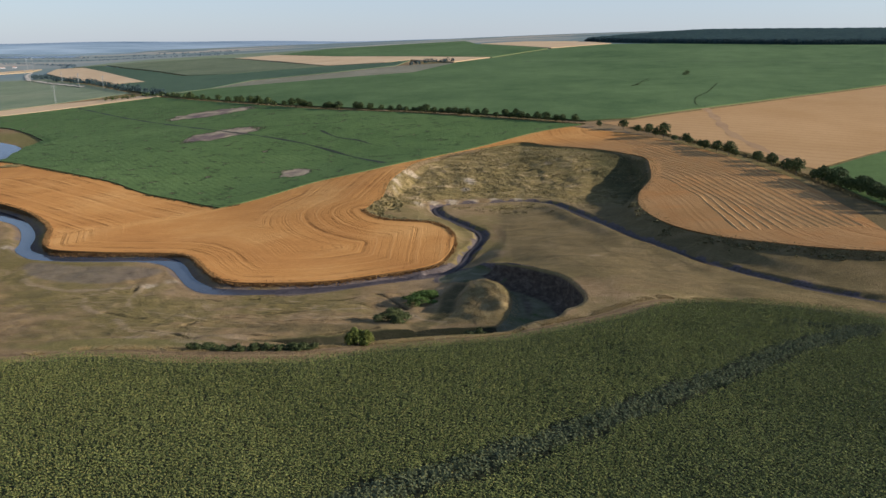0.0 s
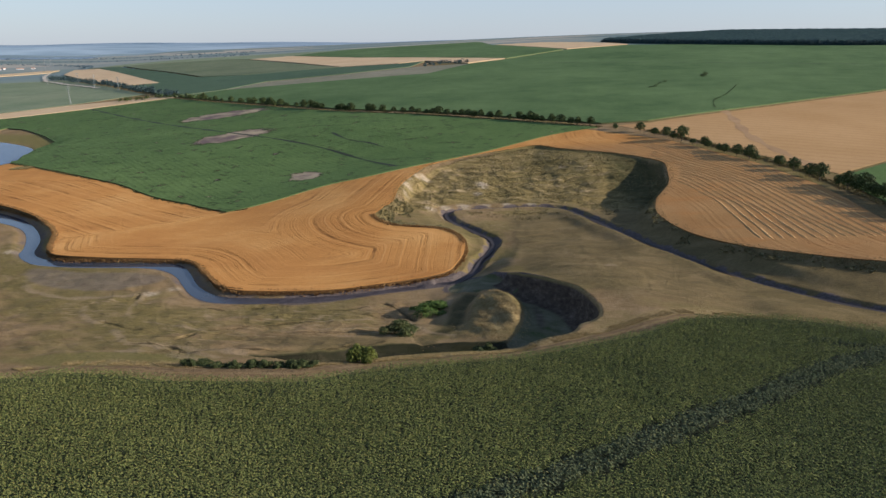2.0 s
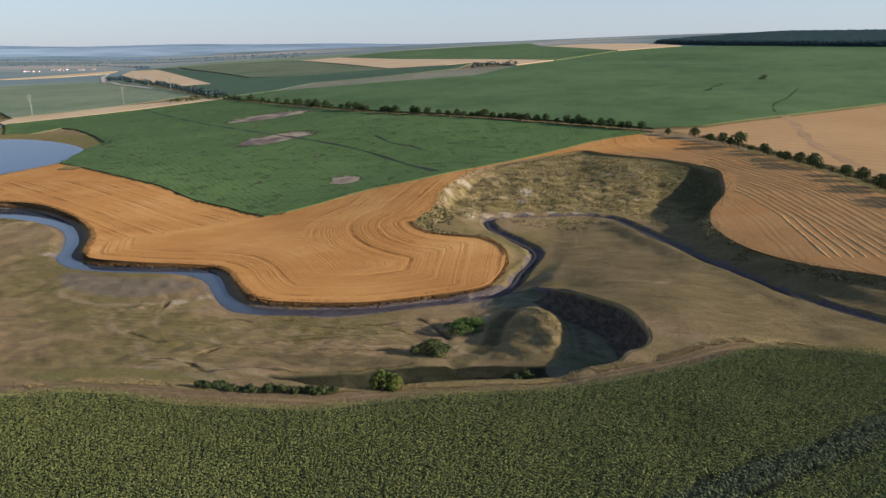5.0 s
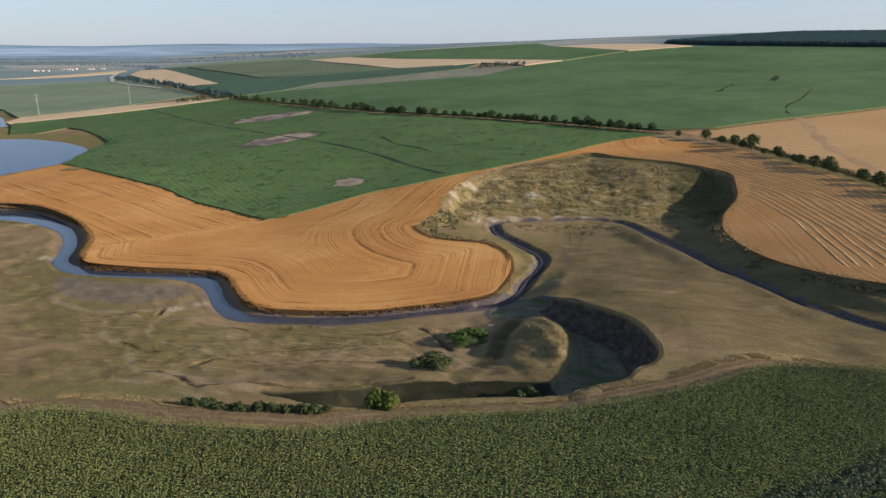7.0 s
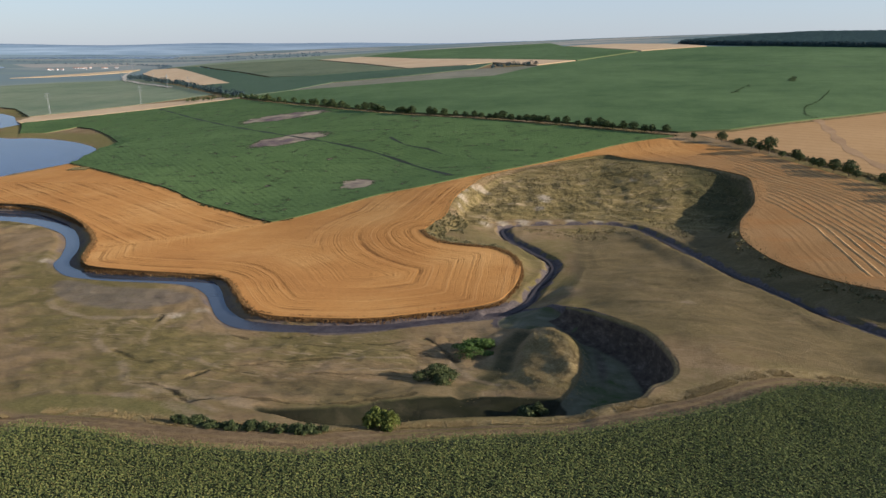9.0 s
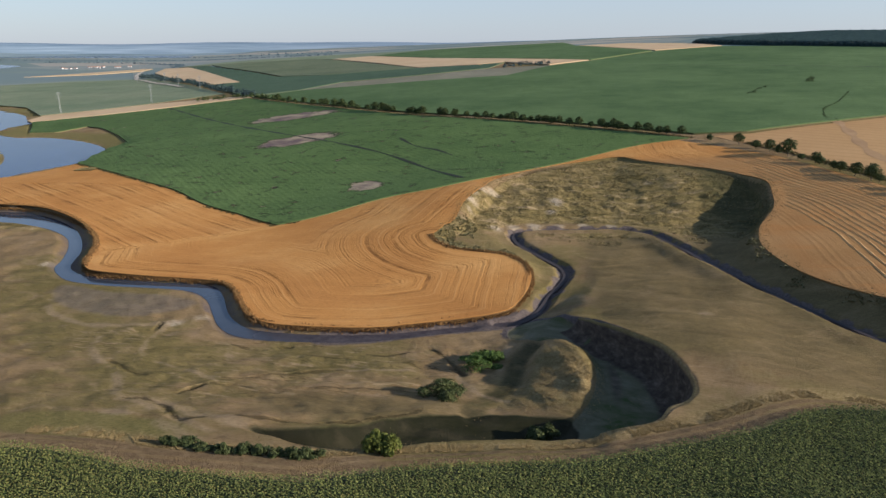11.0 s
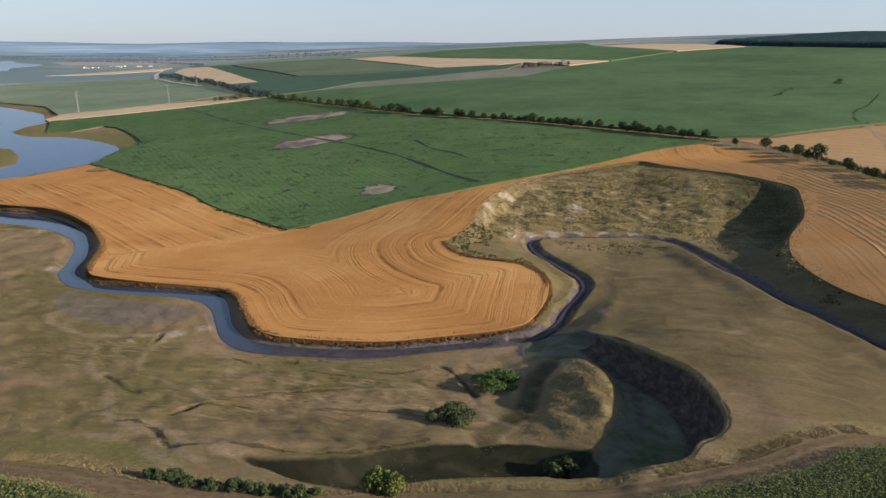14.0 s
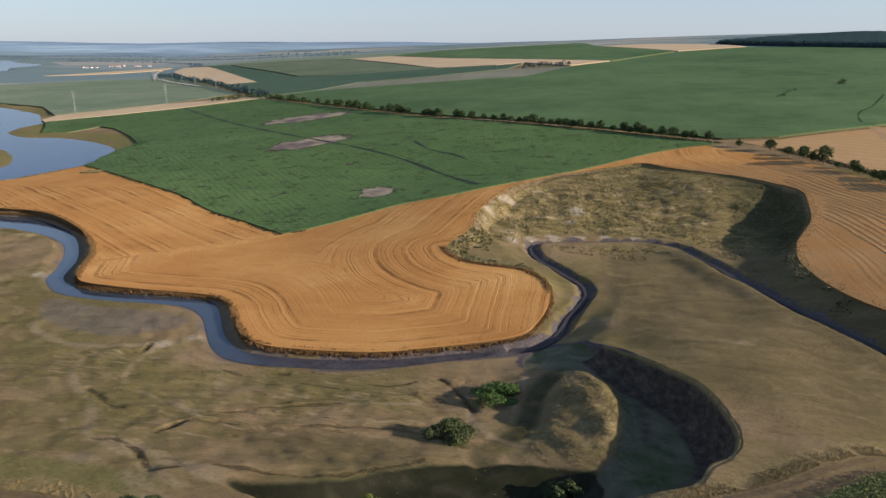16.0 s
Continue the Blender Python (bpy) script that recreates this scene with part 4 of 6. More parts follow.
ROW = curve(((97, 383), (107, 365), (117, 347), (124, 329), (132, 314), (138, 297), (141, 279), (142, 255), (141, 235), (139, 215), (137, 195)), 3)
GREEN_SIDE = np.array(((-330, 437), (-242, 373), (-89, 265), (-20, 216)), float)


def build_windrows():
    """Raised rows of cut straw that run beside the line of trees."""
    rng = np.random.RandomState(17)
    verts, faces, at = [], [], 0
    way = np.gradient(ROW, axis=0)
    side = np.stack([way[:, 1], -way[:, 0]], 1) / np.hypot(way[:, 0], way[:, 1])[:, None]
    for i, d in enumerate(np.arange(5.0, 50, 2.7)):
        line = ROW + side * (d + 0.5 * np.sin(np.arange(len(ROW)) * 0.21 + 0.5 * i) + 0.2 * np.sin(np.arange(len(ROW)) * 0.6 + i))[:, None]
        first = int(3 + max(0, d - 14) * 0.40 + rng.randint(0, 5))
        ok = (inside(wheat_poly, line[:, 0], line[:, 1], 5) > 2.2 + 1.5 * rng.uniform()) & (np.arange(len(line)) > first)
        line = line[ok]
        if len(line) < 6:
            continue
        s = side[ok]
        tall = 0.17 * (0.75 + 0.5 * rng.uniform(size=len(line)))
        tall[0] = tall[-1] = 0.02
        w = 0.50 * (0.8 + 0.4 * rng.uniform(size=(len(line), 1)))
        a, b = line + s * w, line - s * w
        va = np.c_[a, land_north(a[:, 0], a[:, 1]) + 0.05]
        vm = np.c_[line, land_north(line[:, 0], line[:, 1]) + 0.12 + tall]
        vb = np.c_[b, land_north(b[:, 0], b[:, 1]) + 0.05]
        k = len(line)
        j = np.arange(k - 1) + at
        verts += [va, vm, vb]
        faces += [np.stack([j, j + k, j + k + 1, j + 1], 1), np.stack([j + k, j + 2 * k, j + 2 * k + 1, j + k + 1], 1)]
        at += 3 * k
    me = quick_mesh("straw_windrows", np.concatenate(verts), np.concatenate(faces), (WINDROW,))
    tagged(new("straw_windrows", me), "long raised rows of cut golden straw", "straw", "", "stuff")


PATCHES = ((-176, 528, 32, 17, 36), (-136, 424, 26, 13, 44), (-70, 322, 7, 9.5, 10))
GREEN_LINE = curve(((-335, 640), (-220, 512), (-152, 445), (-110, 412), (-79, 388), (-58, 366), (-28, 325)), 8)
GREEN_LINE_SHORT = curve(((-75, 420), (-62, 400), (-50, 392), (-40, 380)), 5)


def green_marks(x, y):
    bare = np.zeros_like(x)
    for cx, cy, a, b, turn in PATCHES:
        c, s = math.cos(radians(turn)), math.sin(radians(turn))
        u, w = (x - cx) * c + (y - cy) * s, -(x - cx) * s + (y - cy) * c
        bare = np.maximum(bare, 1.1 - 0.75 * np.hypot(u / a, w / b) ** 2)
    return dict(bare=np.clip(bare, -1, 1), gap=x * 0)


FAR_ROAD = curve(((-860, 1484), (-770, 1310), (-706, 1204), (-668, 1140), (-631, 1100), (-575, 1030), (-520, 971), (-465, 909)), 8)
PALE_ROAD = plain_material("pale_dirt", (0.46, 0.37, 0.27), (0.56, 0.46, 0.35), 0.95, 0.1)
STUBBLE_DITCH = curve(((164, 443), (158, 410), (149, 363), (150, 326), (153, 306)), 5)
FAR_FURROW = curve(((96, 880), (190, 835), (262, 800), (330, 765), (420, 720)), 8)
TREE_LINE = curve(((-282, 700), (-239, 656), (-169, 585), (-88, 506), (-23, 466), (12, 445), (43, 426), (80, 402)), 5)
green_poly = far_poly(np.concatenate([green_edge, [(78, 398)], TREE_LINE[::-1][1:, :2] - (1.5, 4.0), [(-344, 640), (-424, 573), (-398, 540), (-374, 506), (-357, 511), (-350, 540), (-330, 528), (-312, 510), (-288, 484), (-266, 458), (-268, 440), (-258, 408), (-250, 390)]]))
right_poly = far_poly(((90, 402), (109, 406), (162, 437), (237, 483), (334, 537), (420, 590), (420, 430), (207, 324), (157, 291), (150, 302), (144, 316), (130, 338), (112, 368)))
right_green = far_poly(((161, 289), (207, 320), (420, 426), (700, 420), (700, 150), (330, 158), (180, 166), (150, 172), (143, 205), (148, 240), (152, 272)))
big_poly = far_poly(np.concatenate([TREE_LINE[:, :2] + (2, 5), [(92, 408), (109, 410), (162, 441), (237, 487), (334, 541), (420, 596), (900, 720), (1100, 1000), (640, 1012), (517, 1066), (392, 1200), (300, 1290), (180, 1195), (66, 990), (14, 928), (-35, 792), (-133, 769), (-248, 742)]]))
strip_poly = far_poly(((-436, 583), (-443, 613), (-379, 685), (-297, 722), (-282, 702), (-344, 646), (-425, 573)))
triangle_poly = far_poly(((-760, 1358), (-876, 1609), (-807, 1587), (-611, 1276), (-394, 931), (-433, 917), (-588, 1112)))
long_poly = far_poly(((-467, 1599), (-398, 1679), (-198, 1339), (-24, 1112), (63, 1000), (12, 940), (-50, 1055), (-86, 1023), (-170, 1032), (-289, 1273)))
top_poly = far_poly(((79, 1671), (187, 1674), (285, 1480), (300, 1300), (179, 1212)))
blue_poly = far_poly(((-292, 710), (-248, 750), (-224, 831), (-139, 872), (-64, 936), (-50, 1050), (-90, 1015), (-172, 1025), (-230, 1010), (-300, 985), (-372, 1010), (-470, 1160), (-640, 1400), (-790, 1640), (-815, 1600), (-620, 1285), (-400, 940), (-430, 905), (-340, 780)))
slope_poly = far_poly(((-232, 1014), (-176, 1032), (-300, 1268), (-475, 1590), (-560, 1700), (-780, 1650), (-632, 1408), (-464, 1168), (-368, 1018), (-302, 992)))
ridge_poly = far_poly(((66, 1006), (-20, 1120), (-194, 1347), (-392, 1690), (-380, 2300), (60, 2300), (74, 1678), (174, 1216), (172, 1200)))
meadow_poly = far_poly(((-560, 1706), (-470, 1606), (-398, 1690), (-300, 2200), (-700, 2300), (-900, 1900), (-870, 1660), (-800, 1650), (-780, 1656)))
west_poly = far_poly(((-450, 618), (-385, 692), (-340, 765), (-470, 940), (-660, 1170), (-800, 1150), (-900, 900), (-700, 780), (-520, 690)))

fallow_poly = far_poly(((-296, 706), (-280, 704), (-250, 738), (-135, 764), (-36, 787), (12, 925), (64, 987), (60, 997), (14, 936), (-62, 932), (-138, 868), (-222, 827), (-252, 746)))
thin_poly = far_poly(((-1010, 1310), (-1000, 1503), (-985, 1700), (-950, 1680), (-888, 1530), (-925, 1399)))


def build_fields():
    sheet("wheat_field", wheat_poly, 2.2, 0.12, WHEAT, "golden harvested wheat stubble with curved tractor lines", "field", wheat_marks, drop=0.5)
    sheet("green_field", green_poly, 4.0, 0.6, CROP, "dark green crop field with bare brown patches", "field", green_marks, drop=1.1, base=lambda x, y: land(x, y)[0])
    sheet("stubble_field", right_poly, 6.0, 0.15, STRAW, "pale golden stubble field beyond a row of trees", "field", drop=0.6)
    sheet("green_field", right_green, 8.0, 0.9, CROP, "dark green crop beside a row of trees", "field", lambda x, y: dict(bare=x * 0 - 1, gap=x * 0), drop=1.6)
    sheet("green_field", big_poly, 14.0, 1.0, CROP_FAR, "wide rolling green crop field up to a wood", "field", drop=2)
    sheet("stubble_field", strip_poly, 8.0, 0.6, STRAW_PALE, "narrow pale strip of dry straw between green fields", "field", drop=1.5)
    sheet("stubble_field", triangle_poly, 25.0, 1.5, STRAW_PALE, "tapering tan stubble field far off by a tree belt", "field", drop=3)
    sheet("stubble_field", long_poly, 25.0, 1.5, STRAW_PALE, "long tan stubble field on a far slope", "field", drop=3)
    sheet("stubble_field", top_poly, 25.0, 1.5, STRAW_PALE, "tan stubble field on the far ridge", "field", drop=3)
    sheet("pasture", slope_poly, 20.0, 1.2, MEADOW_OLIVE, "pale olive grassland on a far slope", "field", drop=3)
    sheet("green_field", blue_poly, 20.0, 1.2, CROP_BLUE, "blue-green far crop between stubble fields", "field", drop=3)
    sheet("green_field", ridge_poly, 30.0, 1.2, CROP_FAR, "green crop on the far ridge between stubble fields", "field", drop=3)
    sheet("fallow_strip", fallow_poly, 12.0, 0.5, FALLOW, "pale dry fallow strip between crop fields", "field", drop=1.5)
    sheet("stubble_field", thin_poly, 25.0, 0.9, STRAW_PALE, "long thin strip of pale stubble on the plain", "field", drop=2)
    sheet("pasture", meadow_poly, 30.0, 1.2, PASTURE, "far pale green pasture", "field", drop=3)
    sheet("pasture", west_poly, 18.0, 0.3, PASTURE, "pale green meadow crossed by power poles", "field", drop=0.8)


def build_water():
    flat = lambda x, y: np.full_like(x, -14.2)
    sheet("river", np.concatenate([river_north, river_south[::-1]]), 3.0, 0, WATER, "still blue-grey river winding past a wheat field", "water", base=flat)
    sheet("lake", lake_poly, 20.0, 0.0, LAKE, "calm blue lake with grassy shore", "water", base=flat)
    sheet("far_river", np.array(((-900, 3300), (-1500, 3250), (-2600, 3000), (-2600, 4300), (-2000, 4700), (-1300, 4600))), 200, 0.8, LAKE, "wide pale river in the far distance", "water", base=flat)
    sheet("far_lake", curve(((-2031, 2359), (-1800, 2160), (-1619, 2023), (-1500, 1920), (-1391, 1663), (-1279, 1490), (-1700, 1500), (-2500, 2000)), 60, True), 80, 0.8, LAKE, "blue inlet on the far plain", "water", base=flat)
    # the narrow stream follows its falling bed
    line = stream
    way = np.gradient(line[:, :2], axis=0)
    side = np.stack([-way[:, 1], way[:, 0]], 1) / np.hypot(way[:, 0], way[:, 1])[:, None]
    wide = 0.62 + 0.3 * np.sin(np.arange(len(line)) * 0.31) * np.sin(np.arange(len(line)) * 0.12 + 1)
    left = np.c_[line[:, :2] + side * wide[:, None], line[:, 2]]
    right = np.c_[line[:, :2] - side * wide[:, None], line[:, 2]]
    k = len(line)
    i = np.arange(k - 1)
    me = quick_mesh("stream", np.concatenate([left, right]), np.stack([i, i + k, i + k + 1, i + 1], 1), (MUDDY,))
    tagged(new("stream", me), "narrow dark muddy stream", "water", "", "structure")


def build_ditches():
    """Narrow dark gaps in the crop, a little proud of it so that they stay sharp."""
    for points, wide, mat in ((GREEN_LINE, 0.9, GAP), (GREEN_LINE_SHORT, 0.7, GAP), (STUBBLE_DITCH, 2.2, DITCH), (FAR_ROAD, 3.2, PALE_ROAD), (FAR_FURROW, 1.2, GAP)):
        way = np.gradient(points, axis=0)
        side = np.stack([-way[:, 1], way[:, 0]], 1) / np.hypot(way[:, 0], way[:, 1])[:, None]
        w = (wide * (1 + 0.5 * np.sin(np.arange(len(points)) * 1.3)))[:, None]
        a, b = points + side * w, points - side * w
        up = 0.2 if mat is DITCH else 0.7 if points is GREEN_LINE or points is GREEN_LINE_SHORT else 1.1
        v = np.concatenate([np.c_[a, land_north(a[:, 0], a[:, 1]) + up], np.c_[b, land_north(b[:, 0], b[:, 1]) + up]])
        k = len(points)
        i = np.arange(k - 1)
        me = quick_mesh("crop_gap", v, np.stack([i, i + k, i + k + 1, i + 1], 1), (mat,))
        if mat is PALE_ROAD:
            tagged(new("road", me), "pale curving dirt road on the far plain", "road", "", "structure")
        else:
            tagged(new("crop_gap", me), "dark bare furrow through a crop field", "furrow", "", "structure")


build_ground()
build_bank()
build_fields()
build_ditches()
build_windrows()
build_water()

# ---- parts and things ----
def thing(name, label, category, place=(0, 0, 0), group=""):
    ob = new(name)
    ob.location = place
    return tagged(ob, label, category, group)


def part(name, mesh, parent, label=""):
    ob = new(name, mesh)
    ob.parent = parent
    return tagged(ob, label) if label else ob


def tube(points, radii, sides=7):
    """Verts and quads of a tapering tube along points."""
    p, verts, faces = np.array(points, float), [], []
    for i, (c, r) in enumerate(zip(p, radii)):
        way = p[min(i + 1, len(p) - 1)] - p[max(i - 1, 0)]
        way /= np.linalg.norm(way)
        u = np.cross(way, (0.31, 0.95, 0.05))
        u /= np.linalg.norm(u)
        w = np.cross(way, u)
        for k in range(sides):
            a = 2 * math.pi * k / sides
            verts.append(c + r * (u * math.cos(a) + w * math.sin(a)))
    for i in range(len(p) - 1):
        for k in range(sides):
            a, b = i * sides + k, i * sides + (k + 1) % sides
            faces.append((a, b, b + sides, a + sides))
    return np.array(verts), np.array(faces)


def joined(pieces):
    verts, faces, at = [], [], 0
    for v, f in pieces:
        verts.append(v)
        faces.append(f + at)
        at += len(v)
    return np.concatenate(verts), np.concatenate(faces)


def leaf_cards(centres, normals, size, rng):
    """One bent leaf spray (two triangles as a quad) at each centre."""
    n = len(centres)
    a = rng.normal(size=(n, 3))
    u = np.cross(normals, a)
    u /= np.linalg.norm(u, axis=1, keepdims=True) + 1e-9
    w = np.cross(normals, u)
    s = (size * rng.uniform(0.6, 1.35, n))[:, None]
    v = np.stack([centres - u * s, centres - w * s * 0.55 - normals * s * 0.25, centres + u * s, centres + w * s * 0.55 + normals * s * 0.2], 1).reshape(-1, 3)
    f = np.arange(4 * n).reshape(-1, 4)
    return v, f


def crown_mesh(name, lobes, per_lobe, leaf, rng, material):
    """A crown of many leaf sprays gathered in lobes (centre and radii each)."""
    cs, ns = [], []
    for c, r in lobes:
        d = rng.normal(size=(per_lobe, 3))
        d /= np.linalg.norm(d, axis=1, keepdims=True)
        d[:, 2] = np.where(d[:, 2] < -0.5, -d[:, 2], d[:, 2])
        depth = rng.uniform(0.62, 1.08, (per_lobe, 1))
        cs.append(np.array(c) + d * np.array(r) * depth)
        ns.append(d + 0.55 * rng.normal(size=(per_lobe, 3)))
    n = np.concatenate(ns)
    n /= np.linalg.norm(n, axis=1, keepdims=True)
    v, f = leaf_cards(np.concatenate(cs), n, leaf, rng)
    return quick_mesh(name, v, f, (material,))


def make_tree(seed, tall, wide, stem, label, group, per_lobe=85, leaf=0.30):
    rng = np.random.RandomState(seed)
    tree = thing("tree", label, "tree", group=group)
    bend = rng.uniform(-0.25, 0.25, 2)
    pieces = [tube([(0, 0, -0.3), (bend[0] * 0.3, bend[1] * 0.3, stem * 0.6), (bend[0], bend[1], stem * 1.2), (bend[0] * 1.3, bend[1] * 1.3, tall * 0.75)], (0.26, 0.19, 0.15, 0.05))]
    lobes = []
    count = 15
    mid, half = stem + (tall - stem) * 0.5, (tall - stem) * 0.5
    for i in range(count):
        up = 1 - 2 * (i + 0.5) / count + rng.uniform(-0.1, 0.1)
        a = i * 2.39996 + rng.uniform(-0.4, 0.4)
        flat = math.sqrt(max(0, 1 - min(1, abs(up)) ** 2))
        out = wide * 0.33 * rng.uniform(0.85, 1.1)
        tip = np.array((math.cos(a) * flat * out + bend[0], math.sin(a) * flat * out + bend[1], mid + up * half * 0.66))
        root = (bend[0], bend[1], stem * rng.uniform(0.8, 1.3))
        if i % 3 == 0:
            pieces.append(tube([root, (np.array(root) + tip) / 2 + (0, 0, 0.25), tip], (0.10, 0.07, 0.03), 5))
        r = wide * rng.uniform(0.17, 0.24)
        lobes.append((tip, (r, r, r * rng.uniform(0.85, 1.05))))
    lobes.append(((bend[0], bend[1], mid), (wide * 0.36, wide * 0.36, half * 0.75)))
    v, f = joined(pieces)
    part("trunk", quick_mesh("trunk", v, f, (BARK,), smooth_shade=True), tree, "grey-brown bark trunk and limbs")
    part("crown", crown_mesh("crown", lobes, per_lobe, leaf, rng, LEAVES), tree, "dense dark green leaves")
    return tree


def make_bush(seed, tall, wide, deep, label, material, place, per_lobe=330, leaf=0.18, turn=0.0):
    rng = np.random.RandomState(seed)
    bush = thing("bush", label, "bush", place)
    bush.rotation_euler = (0, 0, radians(turn))
    pieces, lobes = [], []
    for i in range(15):
        a, q = rng.uniform(0, 2 * math.pi), math.sqrt(rng.uniform(0, 1))
        tip = np.array((math.cos(a) * q * wide * 0.38, math.sin(a) * q * deep * 0.38, tall * rng.uniform(0.15, 0.72) * (1.15 - 0.4 * q)))
        pieces.append(tube([(tip[0] * 0.25, tip[1] * 0.25, -0.3), tip * (0.6, 0.6, 0.5), tip], (0.07, 0.05, 0.02), 5))
        lobes.append((tip, (wide * rng.uniform(0.13, 0.22), deep * rng.uniform(0.13, 0.22), tall * rng.uniform(0.2, 0.32))))
    v, f = joined(pieces)
    part("stems", quick_mesh("stems", v, f, (BARK,), smooth_shade=True), bush, "thin brown stems")
    part("foliage", crown_mesh("foliage", lobes, per_lobe, leaf, rng, material), bush)
    return bush


def build_trees():
    rng = np.random.RandomState(4)
    kinds = [make_tree(20 + i, t, w, s, "round dark green field tree on the verge of a dirt road", "row of trees by the road") for i, (t, w, s) in enumerate(((6.6, 6.6, 0.7), (7.2, 6.9, 0.9), (5.8, 5.9, 0.6), (6.8, 6.1, 0.9)))]
    # along the far edge of the wheat field
    row = curve(((85, 392, 0), (97, 383, 0), (107, 365, 0), (117, 347, 0), (124, 329, 0), (132, 314, 0), (139, 300, 0), (143, 283, 0), (147, 270, 0), (149, 254, 0), (149, 236, 0), (148, 218, 0), (147, 200, 0)), 0.5)[:, :2]
    run = np.concatenate([[0], np.cumsum(np.hypot(*np.diff(row, axis=0).T))])
    spots = [(0, 0.6), (15, 0.95), (26, 0.85), (34, 0.95), (40, 0.75), (45, 1.2), (52, 0.62), (59, 0.8), (62, 0.7), (70, 0.6), (74, 0.95), (81, 1.0), (88, 1.15), (91, 0.6), (103, 1.0), (111, 1.0), (121, 1.05), (127, 1.1),
             (137, 0.9), (142, 1.15), (146, 0.9), (150, 1.2), (155, 1.1), (159, 0.95), (163, 1.25), (168, 1.1), (173, 1.2), (178, 1.0), (183, 1.25), (189, 1.1), (196, 1.2)]
    used = [False] * len(kinds)

    def stand(x, y, size, label, group, k):
        m = Matrix.LocRotScale((x, y, height(x, y) - 0.1), Euler((0, 0, rng.uniform(0, 6.28))), None)
        if not used[k]:
            used[k] = True
            ob = kinds[k]
            ob.matrix_basis = m
        else:
            ob = copy_thing(kinds[k], m)
        ob.scale = (size, size, size * rng.uniform(0.9, 1.08))
        return tagged(ob, label, "tree", group)

    for i, (d, size) in enumerate(spots):
        x, y = np.interp(d, run, row[:, 0]), np.interp(d, run, row[:, 1])
        big = "tall" if size > 1.08 else "small" if size < 0.72 else "round"
        stand(x + rng.uniform(-0.6, 0.6) + 1.0, y + rng.uniform(-0.6, 0.6), size * 0.88, big + " dark green tree in a row beside wheat stubble", "row of trees by the wheat", i % 4)
    # between the two green fields
    shown = (476, 486, 497, 508, 523, 540, 553, 560, 577, 585, 592, 600, 612, 622, 640, 652, 664, 672, 680, 706, 714, 722, 732, 765, 774, 790, 810, 827, 842, 852, 867, 878, 890, 905, 920, 932, 945, 955, 967, 985, 1003, 1023, 1040, 1050, 1060, 1071, 1085, 1104, 1122, 1140, 1153, 1178)
    for i, s in enumerate(shown):
        x = np.interp(s, (470, 560, 700, 860, 960, 1060, 1180), (-239, -169, -88, -23, 12, 43, 76))
        y = np.interp(x, TREE_LINE[:, 0], TREE_LINE[:, 1])
        size = rng.uniform(0.7, 1.1) * (1.12 if x < -60 else 1.0)
        stand(x, y + rng.uniform(-1, 1), size * 0.84, ("tall" if size > 1.15 else "dark") + " green tree in a line between crop fields", "line of trees between fields", (i + 1) % 4)


def leafy_lumps(name, spots, size, material, label, category, rng, squash=0.7, leaves=52, card=0.15, even=0.0):
    """Far woods: each crown a lump of big leaf sprays, joined in one mesh."""
    n = len(spots)
    d = rng.normal(size=(n, leaves, 3))
    d /= np.linalg.norm(d, axis=2, keepdims=True)
    d[..., 2] = np.abs(d[..., 2]) * 1.1 - 0.15
    s = (size * rng.uniform(0.7, 1.25, n))[:, None, None]
    c = spots[:, None, :] + d * s * (0.5, 0.5, squash) * rng.uniform(0.8, 1.05, (n, leaves, 1)) + np.array((0, 0, 1.0)) * s * 0.55
    nrm = d * (1 - 0.5 * even) + (0, 0, 0.25 + 0.7 * even) + 0.22 * (1 - 0.6 * even) * rng.normal(size=d.shape)
    nrm /= np.linalg.norm(nrm, axis=2, keepdims=True)
    v, f = leaf_cards(c.reshape(-1, 3), nrm.reshape(-1, 3), size * card, rng)
    return tagged(new(name, quick_mesh(name, v, f, (material,))), label, category, "", "stuff")


